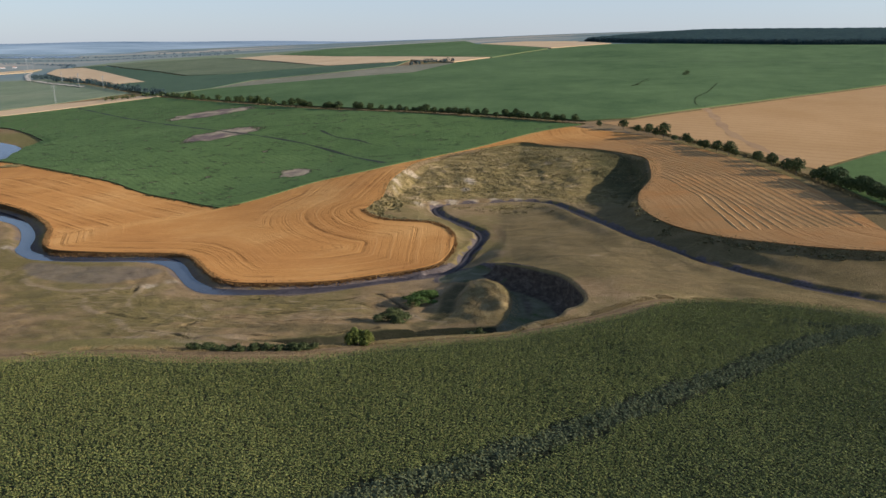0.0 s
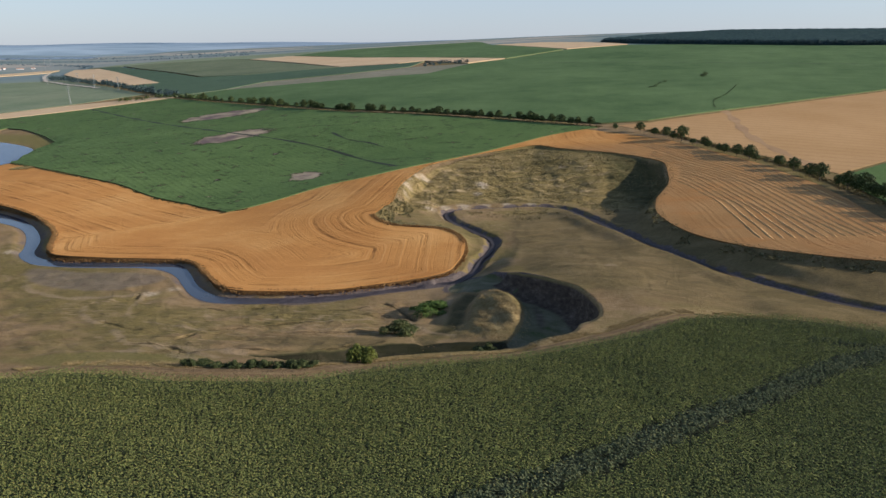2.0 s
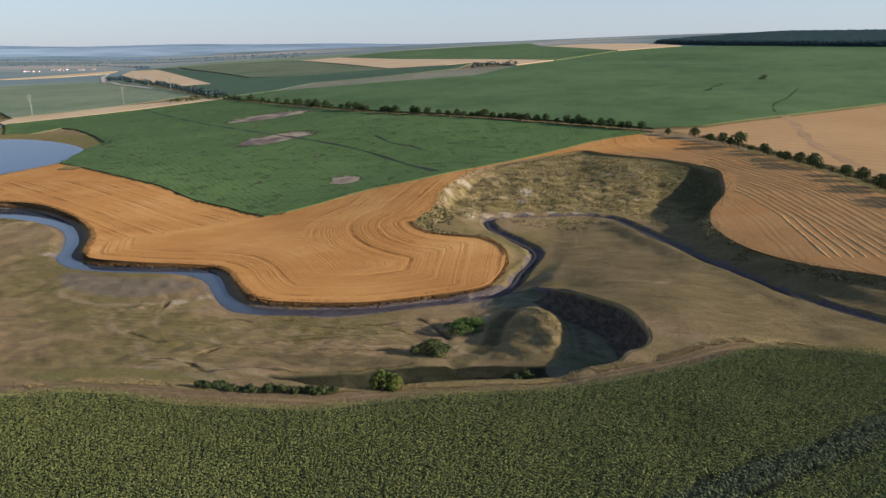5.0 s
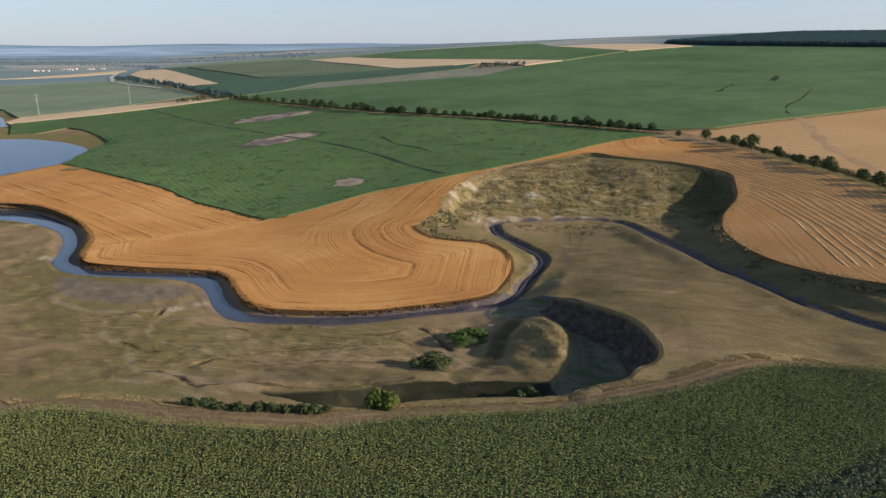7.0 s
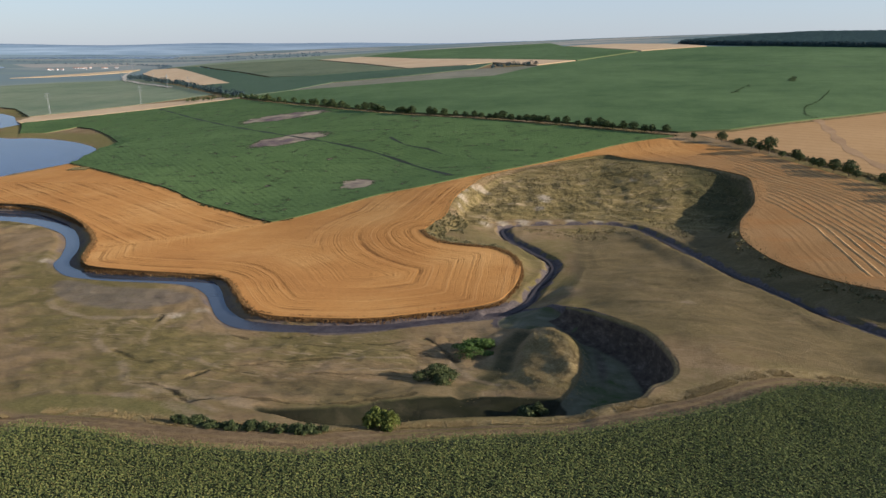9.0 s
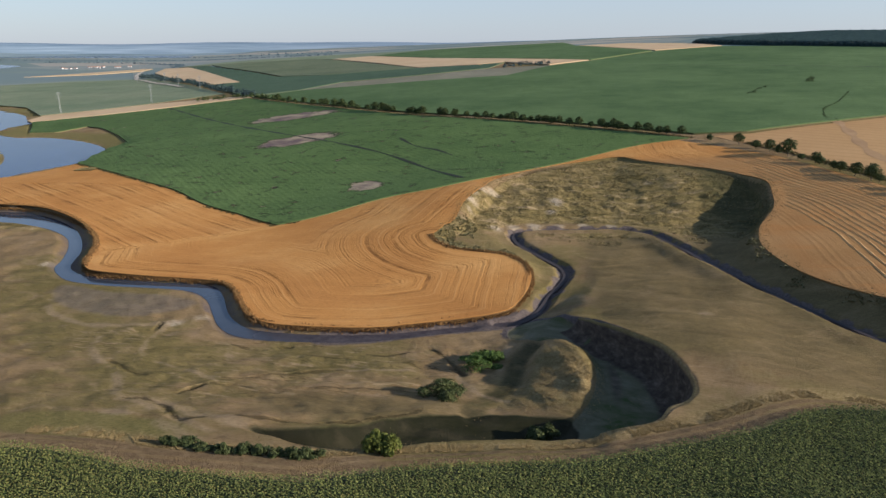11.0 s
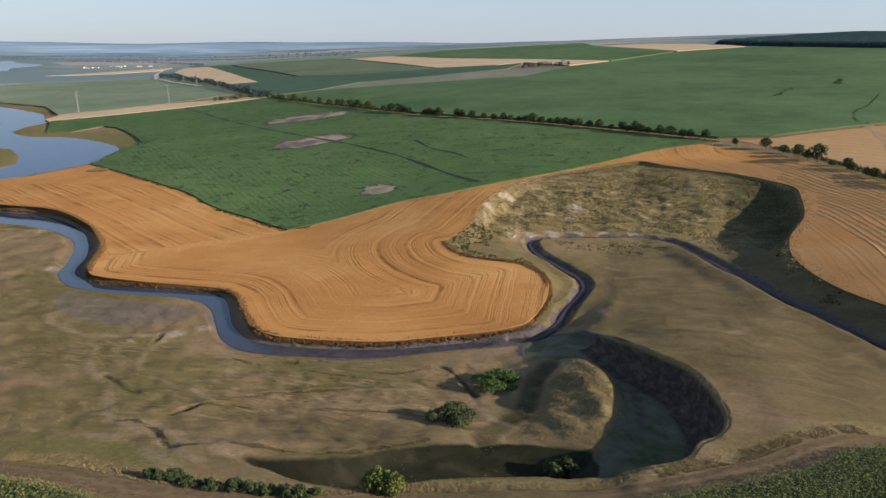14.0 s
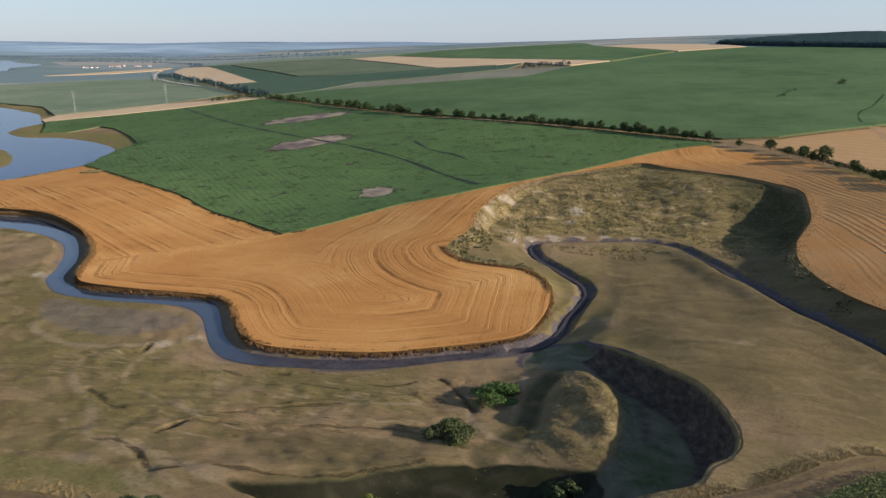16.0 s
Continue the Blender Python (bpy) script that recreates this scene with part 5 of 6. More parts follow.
def build_far_woods():
    rng = np.random.RandomState(8)

    def along(points, step, wide):
        line = curve(points, step)
        p = line[:, :2] + rng.uniform(-wide, wide, (len(line), 2))
        return np.c_[p, land(p[:, 0], p[:, 1])[0] - 0.5]

    # the wood on the hill
    edge = np.array(((285, 1456), (392, 1212), (517, 1078), (627, 1026), (800, 985), (1100, 940)))
    front = curve(edge, 6)
    spots = [front + rng.uniform(-3, 3, front.shape)]
    for back in np.arange(8, 700, 9):
        q = front[rng.uniform(size=len(front)) < (0.95 if back < 60 else 0.30)]
        spots.append(q + np.array((0.62, 0.78)) * back + rng.uniform(-7, 7, q.shape))
    p = np.concatenate(spots)
    p = np.c_[p, land_north(p[:, 0], p[:, 1])]
    # the canopy: crown beside crown, falling to the ground at the wood's edge
    u, back = np.meshgrid(np.linspace(0, 1, 300), np.concatenate([[0, 1.5, 3, 5], np.arange(8, 700, 6.0)]))
    k = u * (len(front) - 1)
    i = np.minimum(k.astype(int), len(front) - 2)
    q = front[i] + (front[i + 1] - front[i]) * (k - i)[..., None] + np.array((0.62, 0.78)) * back[..., None]
    q = q + rng.uniform(-1.2, 1.2, q.shape)
    x, y = q[..., 0].ravel(), q[..., 1].ravel()
    rise = np.interp(back.ravel(), (0, 1.5, 3, 5, 12), (-0.5, 3.5, 6.0, 7.4, 8.6))
    z = land_north(x, y) + rise * (1 + 0.10 * lumps(x, y, 34, 5)) + rng.uniform(-0.5, 0.5, len(x)) * (rise > 1)
    rows, cols = back.shape
    j = (np.arange(rows - 1)[:, None] * cols + np.arange(cols - 1)[None]).ravel()
    me = quick_mesh("forest", np.c_[x, y, z], np.stack([j, j + 1, j + cols + 1, j + cols], 1), (FOREST_CANOPY,), smooth_shade=True)
    tagged(new("forest", me), "dense dark green wood on a hill", "forest", "", "stuff")
    edge_line = front[:, :2] + rng.uniform(-2, 2, front.shape)
    leafy_lumps("forest_edge", np.c_[edge_line, land_north(edge_line[:, 0], edge_line[:, 1])], 7.0, FOREST_LEAVES, "dark leafy edge of a wood", "trees", rng, 0.7, 60, 0.13)
    leafy_lumps("tree_belt", along(((-690, 1200), (-560, 1045), (-473, 947), (-335, 771), (-285, 712)), 5, 6), 6.0, FOREST_LEAVES, "dark belt of trees beside a far road", "trees", rng)
    leafy_lumps("copse", along(((-45, 928), (-20, 945), (12, 957)), 4, 3), 5.5, FOREST_LEAVES, "small dark copse at a field corner", "trees", rng)
    leafy_lumps("hedge", along(((-330, 690), (-282, 702), (-236, 655)), 3, 3), 4.0, LEAVES, "low dark hedge at a field edge", "hedge", rng)
    leafy_lumps("hedge", along(((217, 567), (190, 512), (173, 486), (162, 455), (164, 443)), 0.9, 0.5), 1.4, LEAVES, "dark thin hedge along a ditch in a crop field", "hedge", rng)
    leafy_lumps("scrub", along(((214, 640), (222, 655), (229, 668)), 3, 3), 2.6, LEAVES, "dark scrub along a dry ditch", "scrub", rng)
    leafy_lumps("scrub", along(((150, 560), (165, 590), (176, 612)), 4, 2), 2.0, LEAVES, "thin dark scrub in a crop field", "scrub", rng)
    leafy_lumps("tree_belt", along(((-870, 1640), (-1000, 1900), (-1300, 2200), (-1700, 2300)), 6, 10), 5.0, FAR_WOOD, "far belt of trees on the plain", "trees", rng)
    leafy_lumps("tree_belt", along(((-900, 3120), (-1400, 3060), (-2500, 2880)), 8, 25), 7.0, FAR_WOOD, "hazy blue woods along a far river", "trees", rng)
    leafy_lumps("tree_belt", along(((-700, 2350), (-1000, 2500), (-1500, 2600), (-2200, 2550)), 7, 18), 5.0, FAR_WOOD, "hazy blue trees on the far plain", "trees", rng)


def canopy_material():
    n = Nodes("forest_canopy", 0.9, 0.03)
    # blue in the canopy tones stands for haze over the distance
    c = n.ramp(n.noise(0.12, 6, 0.75), (0.35, (0.022, 0.040, 0.040)), (0.65, (0.042, 0.068, 0.062)))
    return n.finish(c, n.noise(0.18, 5, 0.7), 0.9, 3.0)


FOREST_CANOPY = canopy_material()
# blue-grey leaf tone: the air's haze is painted into it
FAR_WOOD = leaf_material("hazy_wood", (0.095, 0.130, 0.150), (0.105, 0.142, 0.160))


def build_bushes():
    for seed, x, y, t, w, d, m, label in (
            (1, -6.0, 163.5, 2.9, 12.0, 8.5, BUSH_LEAVES, "broad bright green bush in a dry hollow"),
            (2, -11.4, 145.0, 3.1, 10.0, 8.5, BUSH_DARK, "dense dark green bush beside a gully"),
            (3, 6.0, 129.6, 3.4, 5.4, 4.6, BUSH_DARK, "round dark bush in a shaded hollow"),
            (4, -15.2, 112.0, 3.6, 4.8, 4.0, BUSH_YELLOW, "yellow-green bush beside a dirt track")):
        make_bush(seed, t, w, d, label, m, (x, y, height(x, y) - 0.1))
    rng = np.random.RandomState(3)
    for i, x in enumerate((-43, -40.5, -38, -35.5, -33, -30.5, -28, -25.5, -23.5)):
        y = 107.3 + 0.25 * math.sin(i * 1.7) + (0.8 if x < -40 else 0)
        make_bush(30 + i, rng.uniform(1.0, 1.7), rng.uniform(2.8, 4.2), rng.uniform(1.8, 3.0), "low dark shrub on the verge of a track", BUSH_DARK, (x, y + 1.2, height(x, y + 1.2) - 0.1), 110, 0.13)


BUSH_DARK = leaf_material("dark_bush_leaves", (0.034, 0.046, 0.017), (0.096, 0.106, 0.040))
BUSH_YELLOW = leaf_material("yellow_bush_leaves", (0.050, 0.066, 0.014), (0.155, 0.160, 0.038))


def blades(name, spots, tall, material, label, category, rng, count=5, lean=0.35, width=0.12):
    """Tufts of upright blades, joined in one mesh."""
    n = len(spots)
    a = rng.uniform(0, 2 * math.pi, (n, count))
    t = tall * rng.uniform(0.55, 1.25, (n, count))
    out = np.stack([np.cos(a), np.sin(a)], -1)
    base = spots[:, None, :] + np.concatenate([out * 0.10 * t[..., None], np.zeros((n, count, 1))], -1)
    tip = base + np.concatenate([out * (lean * t * rng.uniform(0.3, 1.2, (n, count)))[..., None], t[..., None]], -1)
    side = np.stack([-np.sin(a), np.cos(a), np.zeros_like(a)], -1) * (width * t * rng.uniform(0.7, 1.3, (n, count)))[..., None]
    mid = base * 0.45 + tip * 0.55
    v = np.stack([base - side * 0.5, mid - side, tip, mid + side], 2).reshape(-1, 3)
    return tagged(new(name, quick_mesh(name, v, np.arange(len(v)).reshape(-1, 4), (material,))), label, category, "", "stuff")


def ground_spots(x, y):
    return np.c_[x, y, land(x, y)[0] - 0.05]


def build_grass():
    rng = np.random.RandomState(12)
    # reddish dry weeds on the steep bank of the wheat field
    line = wheat_bank[(wheat_bank[:, 0] > -235)]
    k = rng.uniform(0, len(line) - 1.01, 9000)
    i = k.astype(int)
    p = line[i] + (line[i + 1] - line[i]) * (k - i)[:, None] + rng.normal(0, 0.45, (9000, 2))
    z = np.minimum(land_north(p[:, 0], p[:, 1]) - 0.2, land(p[:, 0], p[:, 1])[0] + 0.1)
    blades("bank_weeds", np.c_[p, z], 0.62, REED, "rust-brown dry weeds on a steep river bank", "weeds", rng, 5, 0.4, 0.16)
    # dark weeds round the ravine's rim
    line = rim[rim[:, 0] < 125]
    k = rng.uniform(0, len(line) - 1.01, 3200)
    i = k.astype(int)
    p = line[i] + (line[i + 1] - line[i]) * (k - i)[:, None] + rng.normal(0, 1.3, (3200, 2))
    blades("rim_weeds", ground_spots(p[:, 0], p[:, 1]), 0.32, RIM_WEED, "olive weeds along the rim of a ravine", "weeds", rng, 5, 0.5, 0.2)
    # scrub at the feet of the trees
    for line, n, label in ((ROW + np.array((6.5, 2.0)), 2600, "olive scrub under a row of trees"), (TREE_LINE[:, :2] + (0, -2.0), 3200, "dark scrub under a line of trees")):
        k = rng.uniform(0, len(line) - 1.01, n)
        i = k.astype(int)
        p = line[i] + (line[i + 1] - line[i]) * (k - i)[:, None] + rng.normal(0, 1.0, (n, 2))
        blades("verge_scrub", ground_spots(p[:, 0], p[:, 1]), 0.6, RIM_WEED, label, "scrub", rng, 5, 0.6, 0.45)
    # tall golden grass between the track and the hollow
    line = field_edge[(field_edge[:, 0] > -70) & (field_edge[:, 0] < 100)]
    way = np.gradient(line, axis=0)
    out = np.stack([-way[:, 1], way[:, 0]], 1) / np.hypot(way[:, 0], way[:, 1])[:, None]
    k = rng.uniform(0, len(line) - 1.01, 14000)
    i = k.astype(int)
    p = line[i] + (line[i + 1] - line[i]) * (k - i)[:, None] + out[i] * (5.0 + 3.6 * rng.beta(1.2, 2.5, 14000))[:, None]
    keep = lumps(p[:, 0], p[:, 1], 7, 4) > -0.35
    blades("verge_grass", ground_spots(p[keep, 0], p[keep, 1]), 0.20, GOLD_TUFT, "tall golden grass on the verge of a track", "grass", rng, 7, 0.9, 0.13)
    # tussocks of the pasture, thick on the verges
    x, y = rng.uniform(-110, 100, 90000), rng.uniform(100, 200, 90000)
    z, m = land(x, y)
    dense = np.clip(0.05 + 0.4 * lumps(x, y, 14, 21), 0, 1) * 0.5
    keep = (m["valley"] > 0.5) & (m["field"] < -5.2) & (m["river"] < -2.0) & (m["stream"] > 3.2) & (rng.uniform(size=len(x)) < dense)
    blades("pasture_tufts", np.c_[x, y, z - 0.05][keep], 0.13, DRY_TUFT, "dry straw-coloured grass tufts on pasture", "grass", rng, 3, 1.6, 0.5)
    # a mound of golden grass beside the hollow
    x, y = rng.normal(9.0, 4.2, 9000), rng.normal(153, 9.5, 9000)
    z, m = land(x, y)
    keep = (m["pond"] < 1.6) & (m["hollow"] < 0.2) & (m["back"] > 2.5 + rng.uniform(-1, 2.5, len(x))) & (lumps(x, y, 5, 14) > -0.3)
    blades("mound_grass", np.c_[x, y, z - 0.05][keep], 0.15, GOLD_TUFT, "matted golden grass on a low mound", "grass", rng, 6, 1.4, 0.18)
    x, y = rng.uniform(-30, 95, 14000), rng.uniform(255, 370, 14000)
    z, m = land(x, y)
    keep = (m["valley"] > 1.5) & (m["stream"] > 6) & (lumps(x, y, 16, 9) > -0.2) & (y > 262 - 0.2 * x)
    blades("ravine_tufts", np.c_[x, y, z - 0.05][keep], 0.34, RIM_WEED, "olive and straw grass tufts on ravine slopes", "grass", rng, 3, 1.5, 0.5)


def build_edges():
    """Weeds and scrub that mark the borders of the fields."""
    rng = np.random.RandomState(44)
    line = green_edge[green_edge[:, 0] < -80]
    k = rng.uniform(0, len(line) - 1.01, 1700)
    i = k.astype(int)
    p = line[i] + (line[i + 1] - line[i]) * (k - i)[:, None] + rng.normal(0, 0.8, (1700, 2))
    p = p[lumps(p[:, 0], p[:, 1], 15, 3) > -0.25]
    blades("field_weeds", np.c_[p, land_north(p[:, 0], p[:, 1])], 0.5, EDGE_WEED, "dark ragged weeds along the edge of a crop field", "weeds", rng, 5, 0.6, 0.4)
    x, y = rng.uniform(-229, -219, 500), rng.uniform(351, 358, 500)
    blades("weed_patch", np.c_[x, y, land_north(x, y)], 0.6, RIM_WEED, "dull green weed patch left standing in wheat stubble", "weeds", rng, 5, 0.8, 0.4)
    # scrub in the notch between wheat and stream
    x, y = rng.uniform(-32, -2, 5000), rng.uniform(234, 282, 5000)
    z, m = land(x, y)
    keep = (m["valley"] > 0.2) & (m["valley"] < 8 + 3 * lumps(x, y, 9, 6)) & (m["stream"] > 5.5) & (lumps(x, y, 7, 16) > -0.15) & (y < 268)
    blades("notch_scrub", np.c_[x, y, z - 0.05][keep], 0.42, SCRUB, "grey-green scrub between wheat stubble and a stream", "scrub", rng, 6, 0.9, 0.4)
    # weeds under the scarp beside the stream
    x, y = rng.uniform(60, 116, 9000), rng.uniform(150, 250, 9000)
    z, m = land(x, y)
    keep = (m["valley"] > 0.3) & (m["valley"] < 3.5 + 2.5 * lumps(x, y, 18, 26)) & (lumps(x, y, 11, 36) > -0.1)
    blades("scarp_weeds", np.c_[x, y, z - 0.05][keep], 0.5, SCRUB, "dark scrub along a low scarp below wheat stubble", "scrub", rng, 5, 0.9, 0.45)


RIM_WEED = leaf_material("olive_weeds", (0.120, 0.095, 0.040), (0.270, 0.205, 0.100), 0.9)
DRY_TUFT = leaf_material("straw_tufts", (0.130, 0.095, 0.042), (0.240, 0.172, 0.088), 0.9)
GOLD_TUFT = leaf_material("golden_grass", (0.215, 0.152, 0.066), (0.330, 0.232, 0.110), 0.9)
EDGE_WEED = leaf_material("edge_weeds", (0.035, 0.042, 0.018), (0.120, 0.105, 0.050), 0.9)
SCRUB = leaf_material("grey_scrub", (0.100, 0.092, 0.042), (0.250, 0.205, 0.105), 0.9)


def build_sunflowers():
    """Rows of ripe sunflowers: drooping heart leaves and a hanging head each."""
    rng = np.random.RandomState(31)
    sheet("crop_soil", np.concatenate([field_edge, [(320, 45), (-400, 45)]]), 9.0, 0.05, SOIL, "brown soil under a sunflower crop, darkened for shade", "soil", base=land_south)
    turn = radians(31)
    u, w = np.meshgrid(np.arange(-150, 190, 0.31), np.arange(-60, 180, 0.60))
    u, w = u.ravel() + rng.uniform(-0.13, 0.13, u.size), w.ravel() + rng.uniform(-0.10, 0.10, u.size)
    x, y = u * math.cos(turn) - w * math.sin(turn), u * math.sin(turn) + w * math.cos(turn)
    near = (y > 57) & (y < 135) & (np.abs(x - 2) < 0.70 * y + 10)
    x, y = x[near], y[near]
    keep = inside(field_poly, x, y, 5) > 0.5
    x, y = x[keep], y[keep]
    z = land_south(x, y)
    # a lane where the crop stands thin and grey
    lane = curve(((-30, 55), (-9, 67), (1, 72), (16, 80), (35, 92), (46, 99), (59, 108), (73, 115.5), (78, 117)), 3)
    d = np.minimum(from_line(lane, x, y)[0] - 0.35 * lumps(x, y, 6, 2), 1.5 + from_line(curve(((64, 121), (71, 119), (77, 117.5)), 3), x, y)[0])
    thin = smooth(2.2, 1.7, d)
    rut = smooth(0.75, 0.35, np.abs(d - 2.3)) * smooth(-0.7, 0.2, lumps(x, y, 5, 61))
    keep = rng.uniform(size=len(x)) > 0.30 * thin + 0.03 + 0.75 * rut
    x, y, z, thin = x[keep], y[keep], z[keep], thin[keep]
    n = len(x)
    tone = np.clip(0.5 + 0.14 * lumps(x, y, 30, 51) + 0.15 * rng.normal(size=n), 0, 1)
    tall = (1.45 + 0.18 * lumps(x, y, 18, 7) + rng.normal(0, 0.12, n)) * (1 + 0.12 * thin)
    leaves = 6
    a = rng.uniform(0, 2 * math.pi, (n, 1)) + np.arange(leaves) * 2.4 + rng.uniform(-0.4, 0.4, (n, leaves))
    lift = tall[:, None] * (1.0 - np.arange(leaves) * 0.11) * rng.uniform(0.94, 1.04, (n, leaves))
    size = rng.uniform(0.125, 0.205, (n, leaves)) * (1 + 0.35 * thin[:, None])
    out = np.stack([np.cos(a), np.sin(a), np.zeros_like(a)], -1)
    side = np.stack([-np.sin(a), np.cos(a), np.zeros_like(a)], -1)
    root = np.stack([np.broadcast_to(x[:, None], a.shape), np.broadcast_to(y[:, None], a.shape), z[:, None] + lift], -1)
    up = np.array((0, 0, 1.0))
    droop = rng.uniform(0.3, 1.2, (n, leaves))[..., None]
    s = size[..., None]
    mid = root + out * s * 0.75 - up * s * 0.15 * droop
    tip = root + out * s * 1.7 - up * s * droop
    v = np.stack([root, mid - side * s * 0.62, tip, mid + side * s * 0.62 + up * s * 0.1], 2).reshape(-1, 3)
    f = np.arange(len(v)).reshape(-1, 4)
    # heads hang towards the morning side
    face = radians(10) + rng.normal(0, 0.35, n)
    hx, hy = np.cos(face), np.sin(face)
    r = rng.uniform(0.07, 0.105, n) * (1 - 0.2 * thin)
    c = np.stack([x + hx * 0.16, y + hy * 0.16, z + tall + 0.02], -1)
    e1 = np.stack([-hy, hx, np.zeros(n)], -1) * r[:, None]
    e2 = np.stack([hx * 0.62, hy * 0.62, np.full(n, -0.78)], -1) * r[:, None]
    ring = np.stack([c + e1 * math.cos(q) + e2 * math.sin(q) for q in np.arange(4) * math.pi / 2 + 0.4], 1).reshape(-1, 3)
    hf = np.arange(len(ring)).reshape(-1, 4) + len(v)
    index = np.concatenate([np.repeat(np.where(thin > rng.uniform(0.2, 0.7, n), 2, 0), leaves), np.ones(len(hf), int)])
    me = quick_mesh("sunflower_crop", np.concatenate([v, ring]), np.concatenate([f, hf]), (SUNFLOWER, HEAD, SUNFLOWER_THIN), index, attributes=dict(tone=np.concatenate([np.repeat(tone, leaves * 4), np.repeat(tone, 4)])))
    tagged(new("sunflower_crop", me), "dense green rows of ripe sunflowers with drooping heads", "sunflowers", "", "stuff")


# near-black soil: the shade between the plants is put into its colour
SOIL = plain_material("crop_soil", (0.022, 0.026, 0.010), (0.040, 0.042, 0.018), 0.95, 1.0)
SUNFLOWER = plant_material("sunflower_leaves", (0.066, 0.082, 0.024), (0.197, 0.205, 0.062))
SUNFLOWER_THIN = plant_material("withered_leaves", (0.034, 0.046, 0.020), (0.136, 0.146, 0.072))
HEAD = plant_material("sunflower_heads", (0.085, 0.078, 0.024), (0.190, 0.165, 0.050))


def bar(a, b, r):
    return tube([a, b], (r, r), 4)


def build_pylons():
    rng = np.random.RandomState(2)
    h = 19.0
    pylon = thing("power_pylon", "grey steel lattice power pylon on farmland", "pylon", group="power line")
    for sx, sy in ((1, 1), (1, -1), (-1, -1), (-1, 1)):
        v, f = bar((sx * 0.6, sy * 0.6, -0.5), (sx * 0.15, sy * 0.15, h), 0.05)
        part("leg", quick_mesh("leg", v, f, (STEEL,)), pylon)
    for k in range(7):
        z0, z1 = h * k / 7, h * (k + 1) / 7
        w0, w1 = 0.6 - 0.45 * k / 7, 0.6 - 0.45 * (k + 1) / 7
        pieces = []
        for (ax, ay), (bx, by) in (((1, 1), (-1, 1)), ((-1, 1), (-1, -1)), ((-1, -1), (1, -1)), ((1, -1), (1, 1))):
            pieces += [bar((ax * w0, ay * w0, z0), (bx * w1, by * w1, z1), 0.03), bar((ax * w1, ay * w1, z1), (bx * w1, by * w1, z1), 0.03)]
        v, f = joined(pieces)
        part("brace", quick_mesh("brace", v, f, (STEEL,)), pylon)
    for z0, w in ((14.0, 1.7), (16.2, 2.2), (18.2, 1.6)):
        v, f = joined([bar((-w, 0, z0), (w, 0, z0), 0.06), bar((-w, 0, z0), (0, 0, z0 + 0.9), 0.04), bar((w, 0, z0), (0, 0, z0 + 0.9), 0.04)])
        arm = part("crossarm", quick_mesh("crossarm", v, f, (STEEL,)), pylon)
        for sx in (-1, 1):
            v, f = tube([(sx * w, 0, z0 - 0.1), (sx * w, 0, z0 - 0.5), (sx * w, 0, z0 - 0.9)], (0.10, 0.13, 0.08), 6)
            part("insulator", quick_mesh("insulator", v, f, (STEEL,)), arm)
    first = True
    for x, y, s, turn in ((-440, 633, 1.05, 30), (-385, 696, 1.0, 40), (-471, 912, 0.95, 50), (-545, 1010, 0.9, 50), (-402, 834, 0.9, 60), (-690, 1169, 1.0, 50), (-620, 1062, 0.9, 50), (-900, 1560, 1.5, 50), (-960, 1640, 1.5, 50)):
        m = pose(x, y, land_height(x, y), 0, 0, turn)
        ob = pylon if first else copy_thing(pylon, m)
        if first:
            ob.matrix_basis = m
        ob.scale = (s, s, s)
        first = False


def land_height(x, y):
    return height(x, y) - 0.2


STEEL = plain_material("galvanised_steel", (0.24, 0.24, 0.235), (0.32, 0.32, 0.31), 0.6, 0.6, 0.3)
WALL_WHITE = plain_material("whitewash", (0.55, 0.53, 0.50), (0.68, 0.66, 0.63), 0.9, 0.3)
ROOF_RED = plain_material("roof_tiles", (0.32, 0.17, 0.12), (0.42, 0.24, 0.17), 0.9, 0.4)
GLASS_DARK = plain_material("dark_panes", (0.03, 0.035, 0.04), (0.05, 0.055, 0.06), 0.2, 0.4)


def box(x0, x1, y0, y1, z0, z1):
    v = np.array([(x, y, z) for z in (z0, z1) for y in (y0, y1) for x in (x0, x1)], float)
    return v, np.array([(0, 2, 3, 1), (4, 5, 7, 6), (0, 1, 5, 4), (1, 3, 7, 5), (3, 2, 6, 7), (2, 0, 4, 6)])


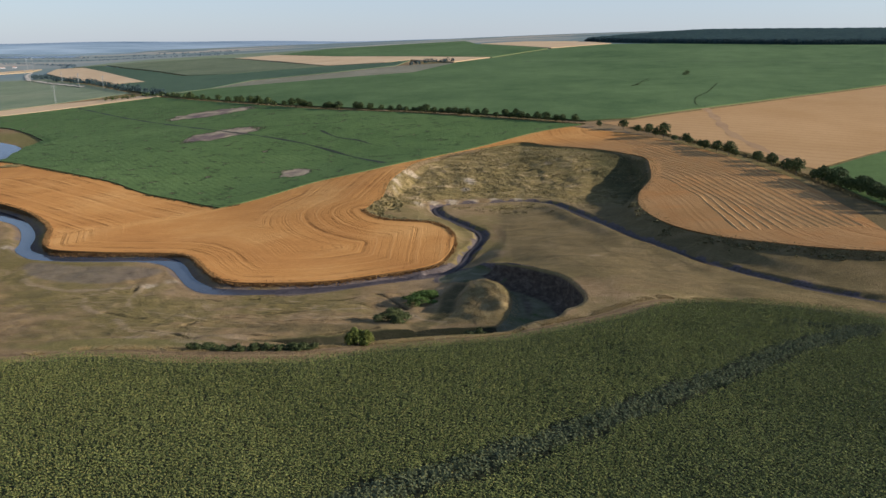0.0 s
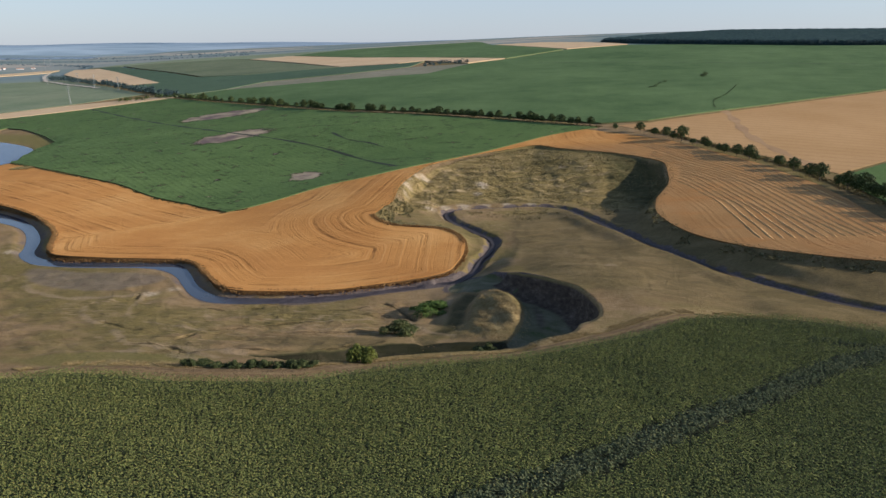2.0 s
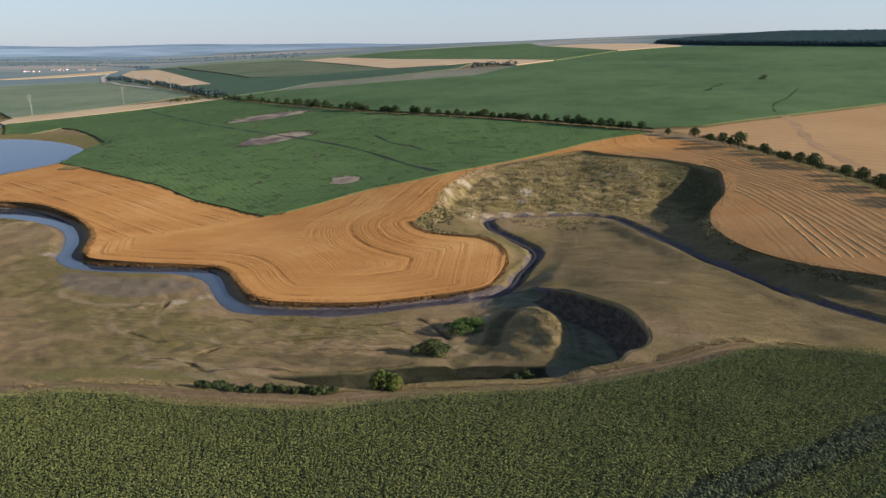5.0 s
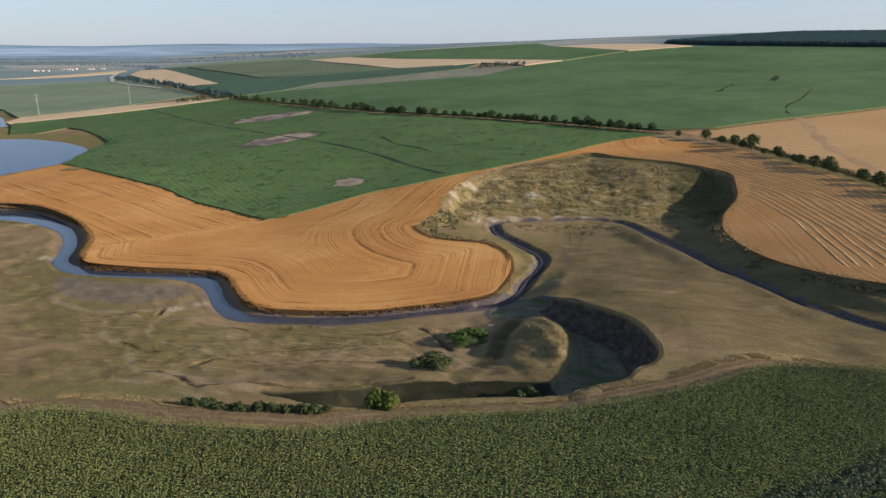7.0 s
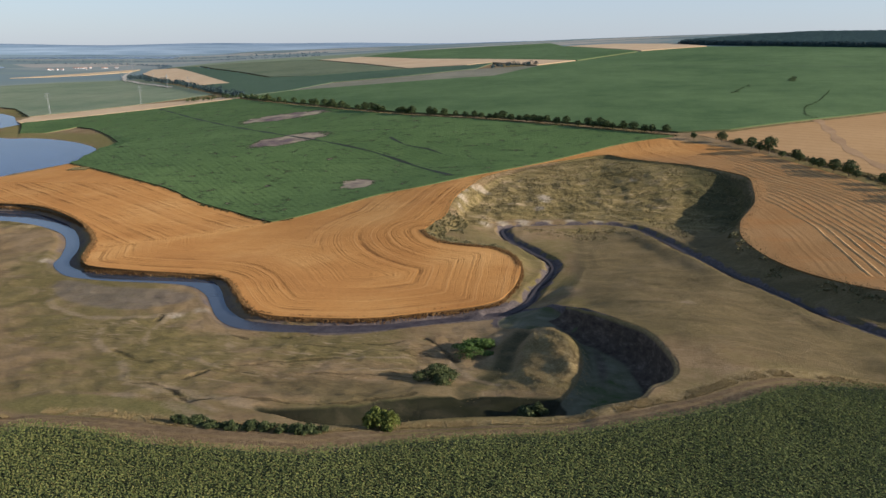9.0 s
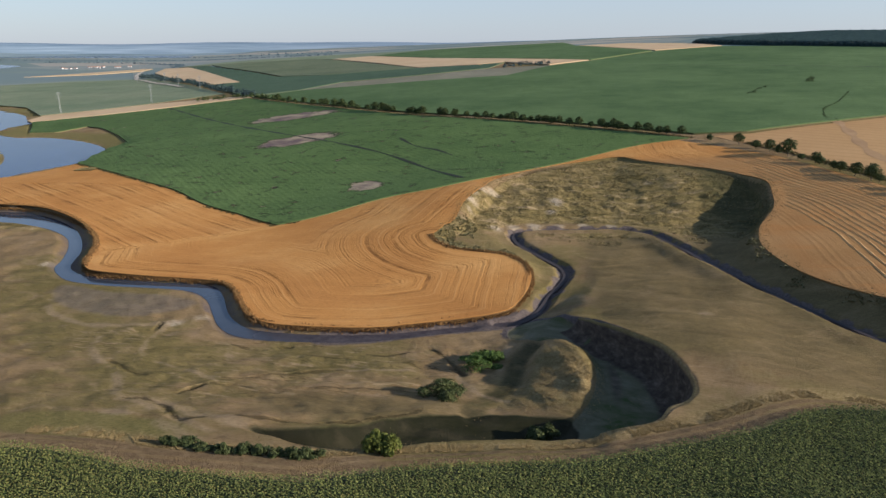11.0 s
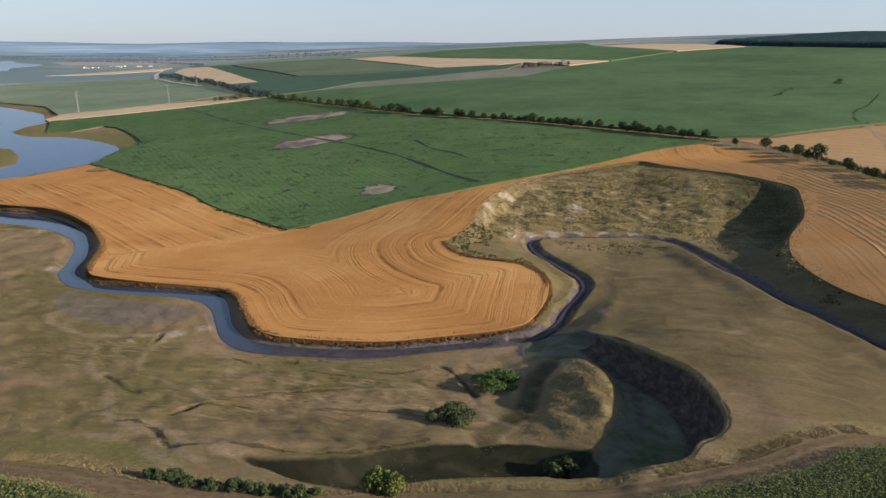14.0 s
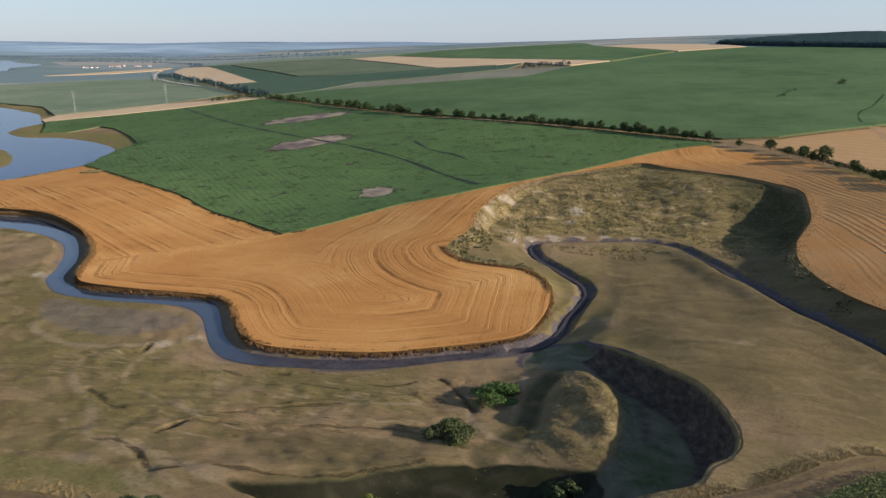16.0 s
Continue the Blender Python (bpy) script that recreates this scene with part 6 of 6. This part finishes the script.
def build_village():
    rng = np.random.RandomState(6)
    house = thing("house", "small whitewashed house with a red tile roof", "house", group="houses of a far village")
    v, f = box(-7, 7, -4.5, 4.5, -1, 4.2)
    part("wall", quick_mesh("wall", v, f, (WALL_WHITE,)), house, "whitewashed walls")
    v = np.array(((-7.6, -5.2, 4.0), (7.6, -5.2, 4.0), (7.6, 5.2, 4.0), (-7.6, 5.2, 4.0), (-7.6, 0, 7.2), (7.6, 0, 7.2), (-7.6, -5.2, 4.3), (7.6, -5.2, 4.3)), float)
    f = np.array(((0, 1, 5, 4), (3, 4, 5, 2), (0, 4, 3, 3), (1, 2, 5, 5), (0, 3, 2, 1)))
    roof = bpy.data.meshes.new("roof")
    roof.from_pydata([tuple(q) for q in v[:6]], [], [(0, 1, 5, 4), (3, 4, 5, 2), (0, 4, 3), (1, 2, 5), (0, 3, 2, 1)])
    roof.materials.append(ROOF_RED)
    part("roof", roof, house, "weathered red tiles")
    for x in (-4.2, 0, 4.2):
        v, f = box(x - 0.6, x + 0.6, -4.58, -4.48, 1.0, 2.6)
        part("window", quick_mesh("window", v, f, (GLASS_DARK,)), house, "dark window pane")
    first = True
    for i, (x, y) in enumerate(((-1237, 1750), (-1229, 1744), (-1223, 1753), (-1215, 1762), (-1236, 1846), (-1230, 1848), (-1224, 1856), (-1216, 1850), (-1237, 1897), (-1228, 1903), (-1222, 1893), (-1157, 1868), (-1170, 1872), (-1250, 1756), (-1186, 1820), (-1140, 1890))):
        m = pose(x, y, height(x, y), 0, 0, rng.uniform(-40, 40))
        ob = house if first else copy_thing(house, m)
        if first:
            ob.matrix_basis = m
        s = rng.uniform(0.4, 0.65)
        ob.scale = (s, s, s)
        first = False


def build_backdrop():
    """Hills that close the view all round, with haze in their colours."""
    pieces_v, k = [], 180
    a = np.linspace(0, 2 * math.pi, k, endpoint=False)
    r = 4780.0
    x, y = np.sin(a) * r, np.cos(a) * r
    top = 62 + 9 * np.sin(a * 5 + 1.0) + 5 * np.sin(a * 13) + 3 * np.sin(a * 29 + 2) + 30 * smooth(0.1, 0.9, np.sin(a))
    v = np.concatenate([np.c_[x, y, np.full(k, -60.0)], np.c_[x, y, top * 0.55], np.c_[x * 1.015, y * 1.015, top]])
    i = np.arange(k)
    j = (i + 1) % k
    f = np.concatenate([np.stack([i, j, j + k, i + k], 1), np.stack([i + k, j + k, j + 2 * k, i + 2 * k], 1)])
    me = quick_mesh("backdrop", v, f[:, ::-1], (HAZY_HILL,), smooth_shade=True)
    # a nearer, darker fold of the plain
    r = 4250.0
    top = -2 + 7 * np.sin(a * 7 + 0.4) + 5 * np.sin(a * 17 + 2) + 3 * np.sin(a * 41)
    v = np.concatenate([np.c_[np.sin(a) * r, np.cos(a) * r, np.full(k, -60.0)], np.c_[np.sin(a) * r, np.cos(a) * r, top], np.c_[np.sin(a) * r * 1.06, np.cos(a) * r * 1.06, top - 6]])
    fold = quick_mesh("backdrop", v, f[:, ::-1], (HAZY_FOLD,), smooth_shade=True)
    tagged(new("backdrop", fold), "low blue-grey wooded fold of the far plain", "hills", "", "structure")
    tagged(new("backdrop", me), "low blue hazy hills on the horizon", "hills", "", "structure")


# blue-grey hill colours with the haze of distance mixed in
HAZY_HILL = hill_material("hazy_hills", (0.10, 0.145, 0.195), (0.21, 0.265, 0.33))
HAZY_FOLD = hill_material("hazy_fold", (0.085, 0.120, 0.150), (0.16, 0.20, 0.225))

build_trees()
build_far_woods()
build_bushes()
build_grass()
build_edges()
build_sunflowers()
build_pylons()
build_village()
build_backdrop()
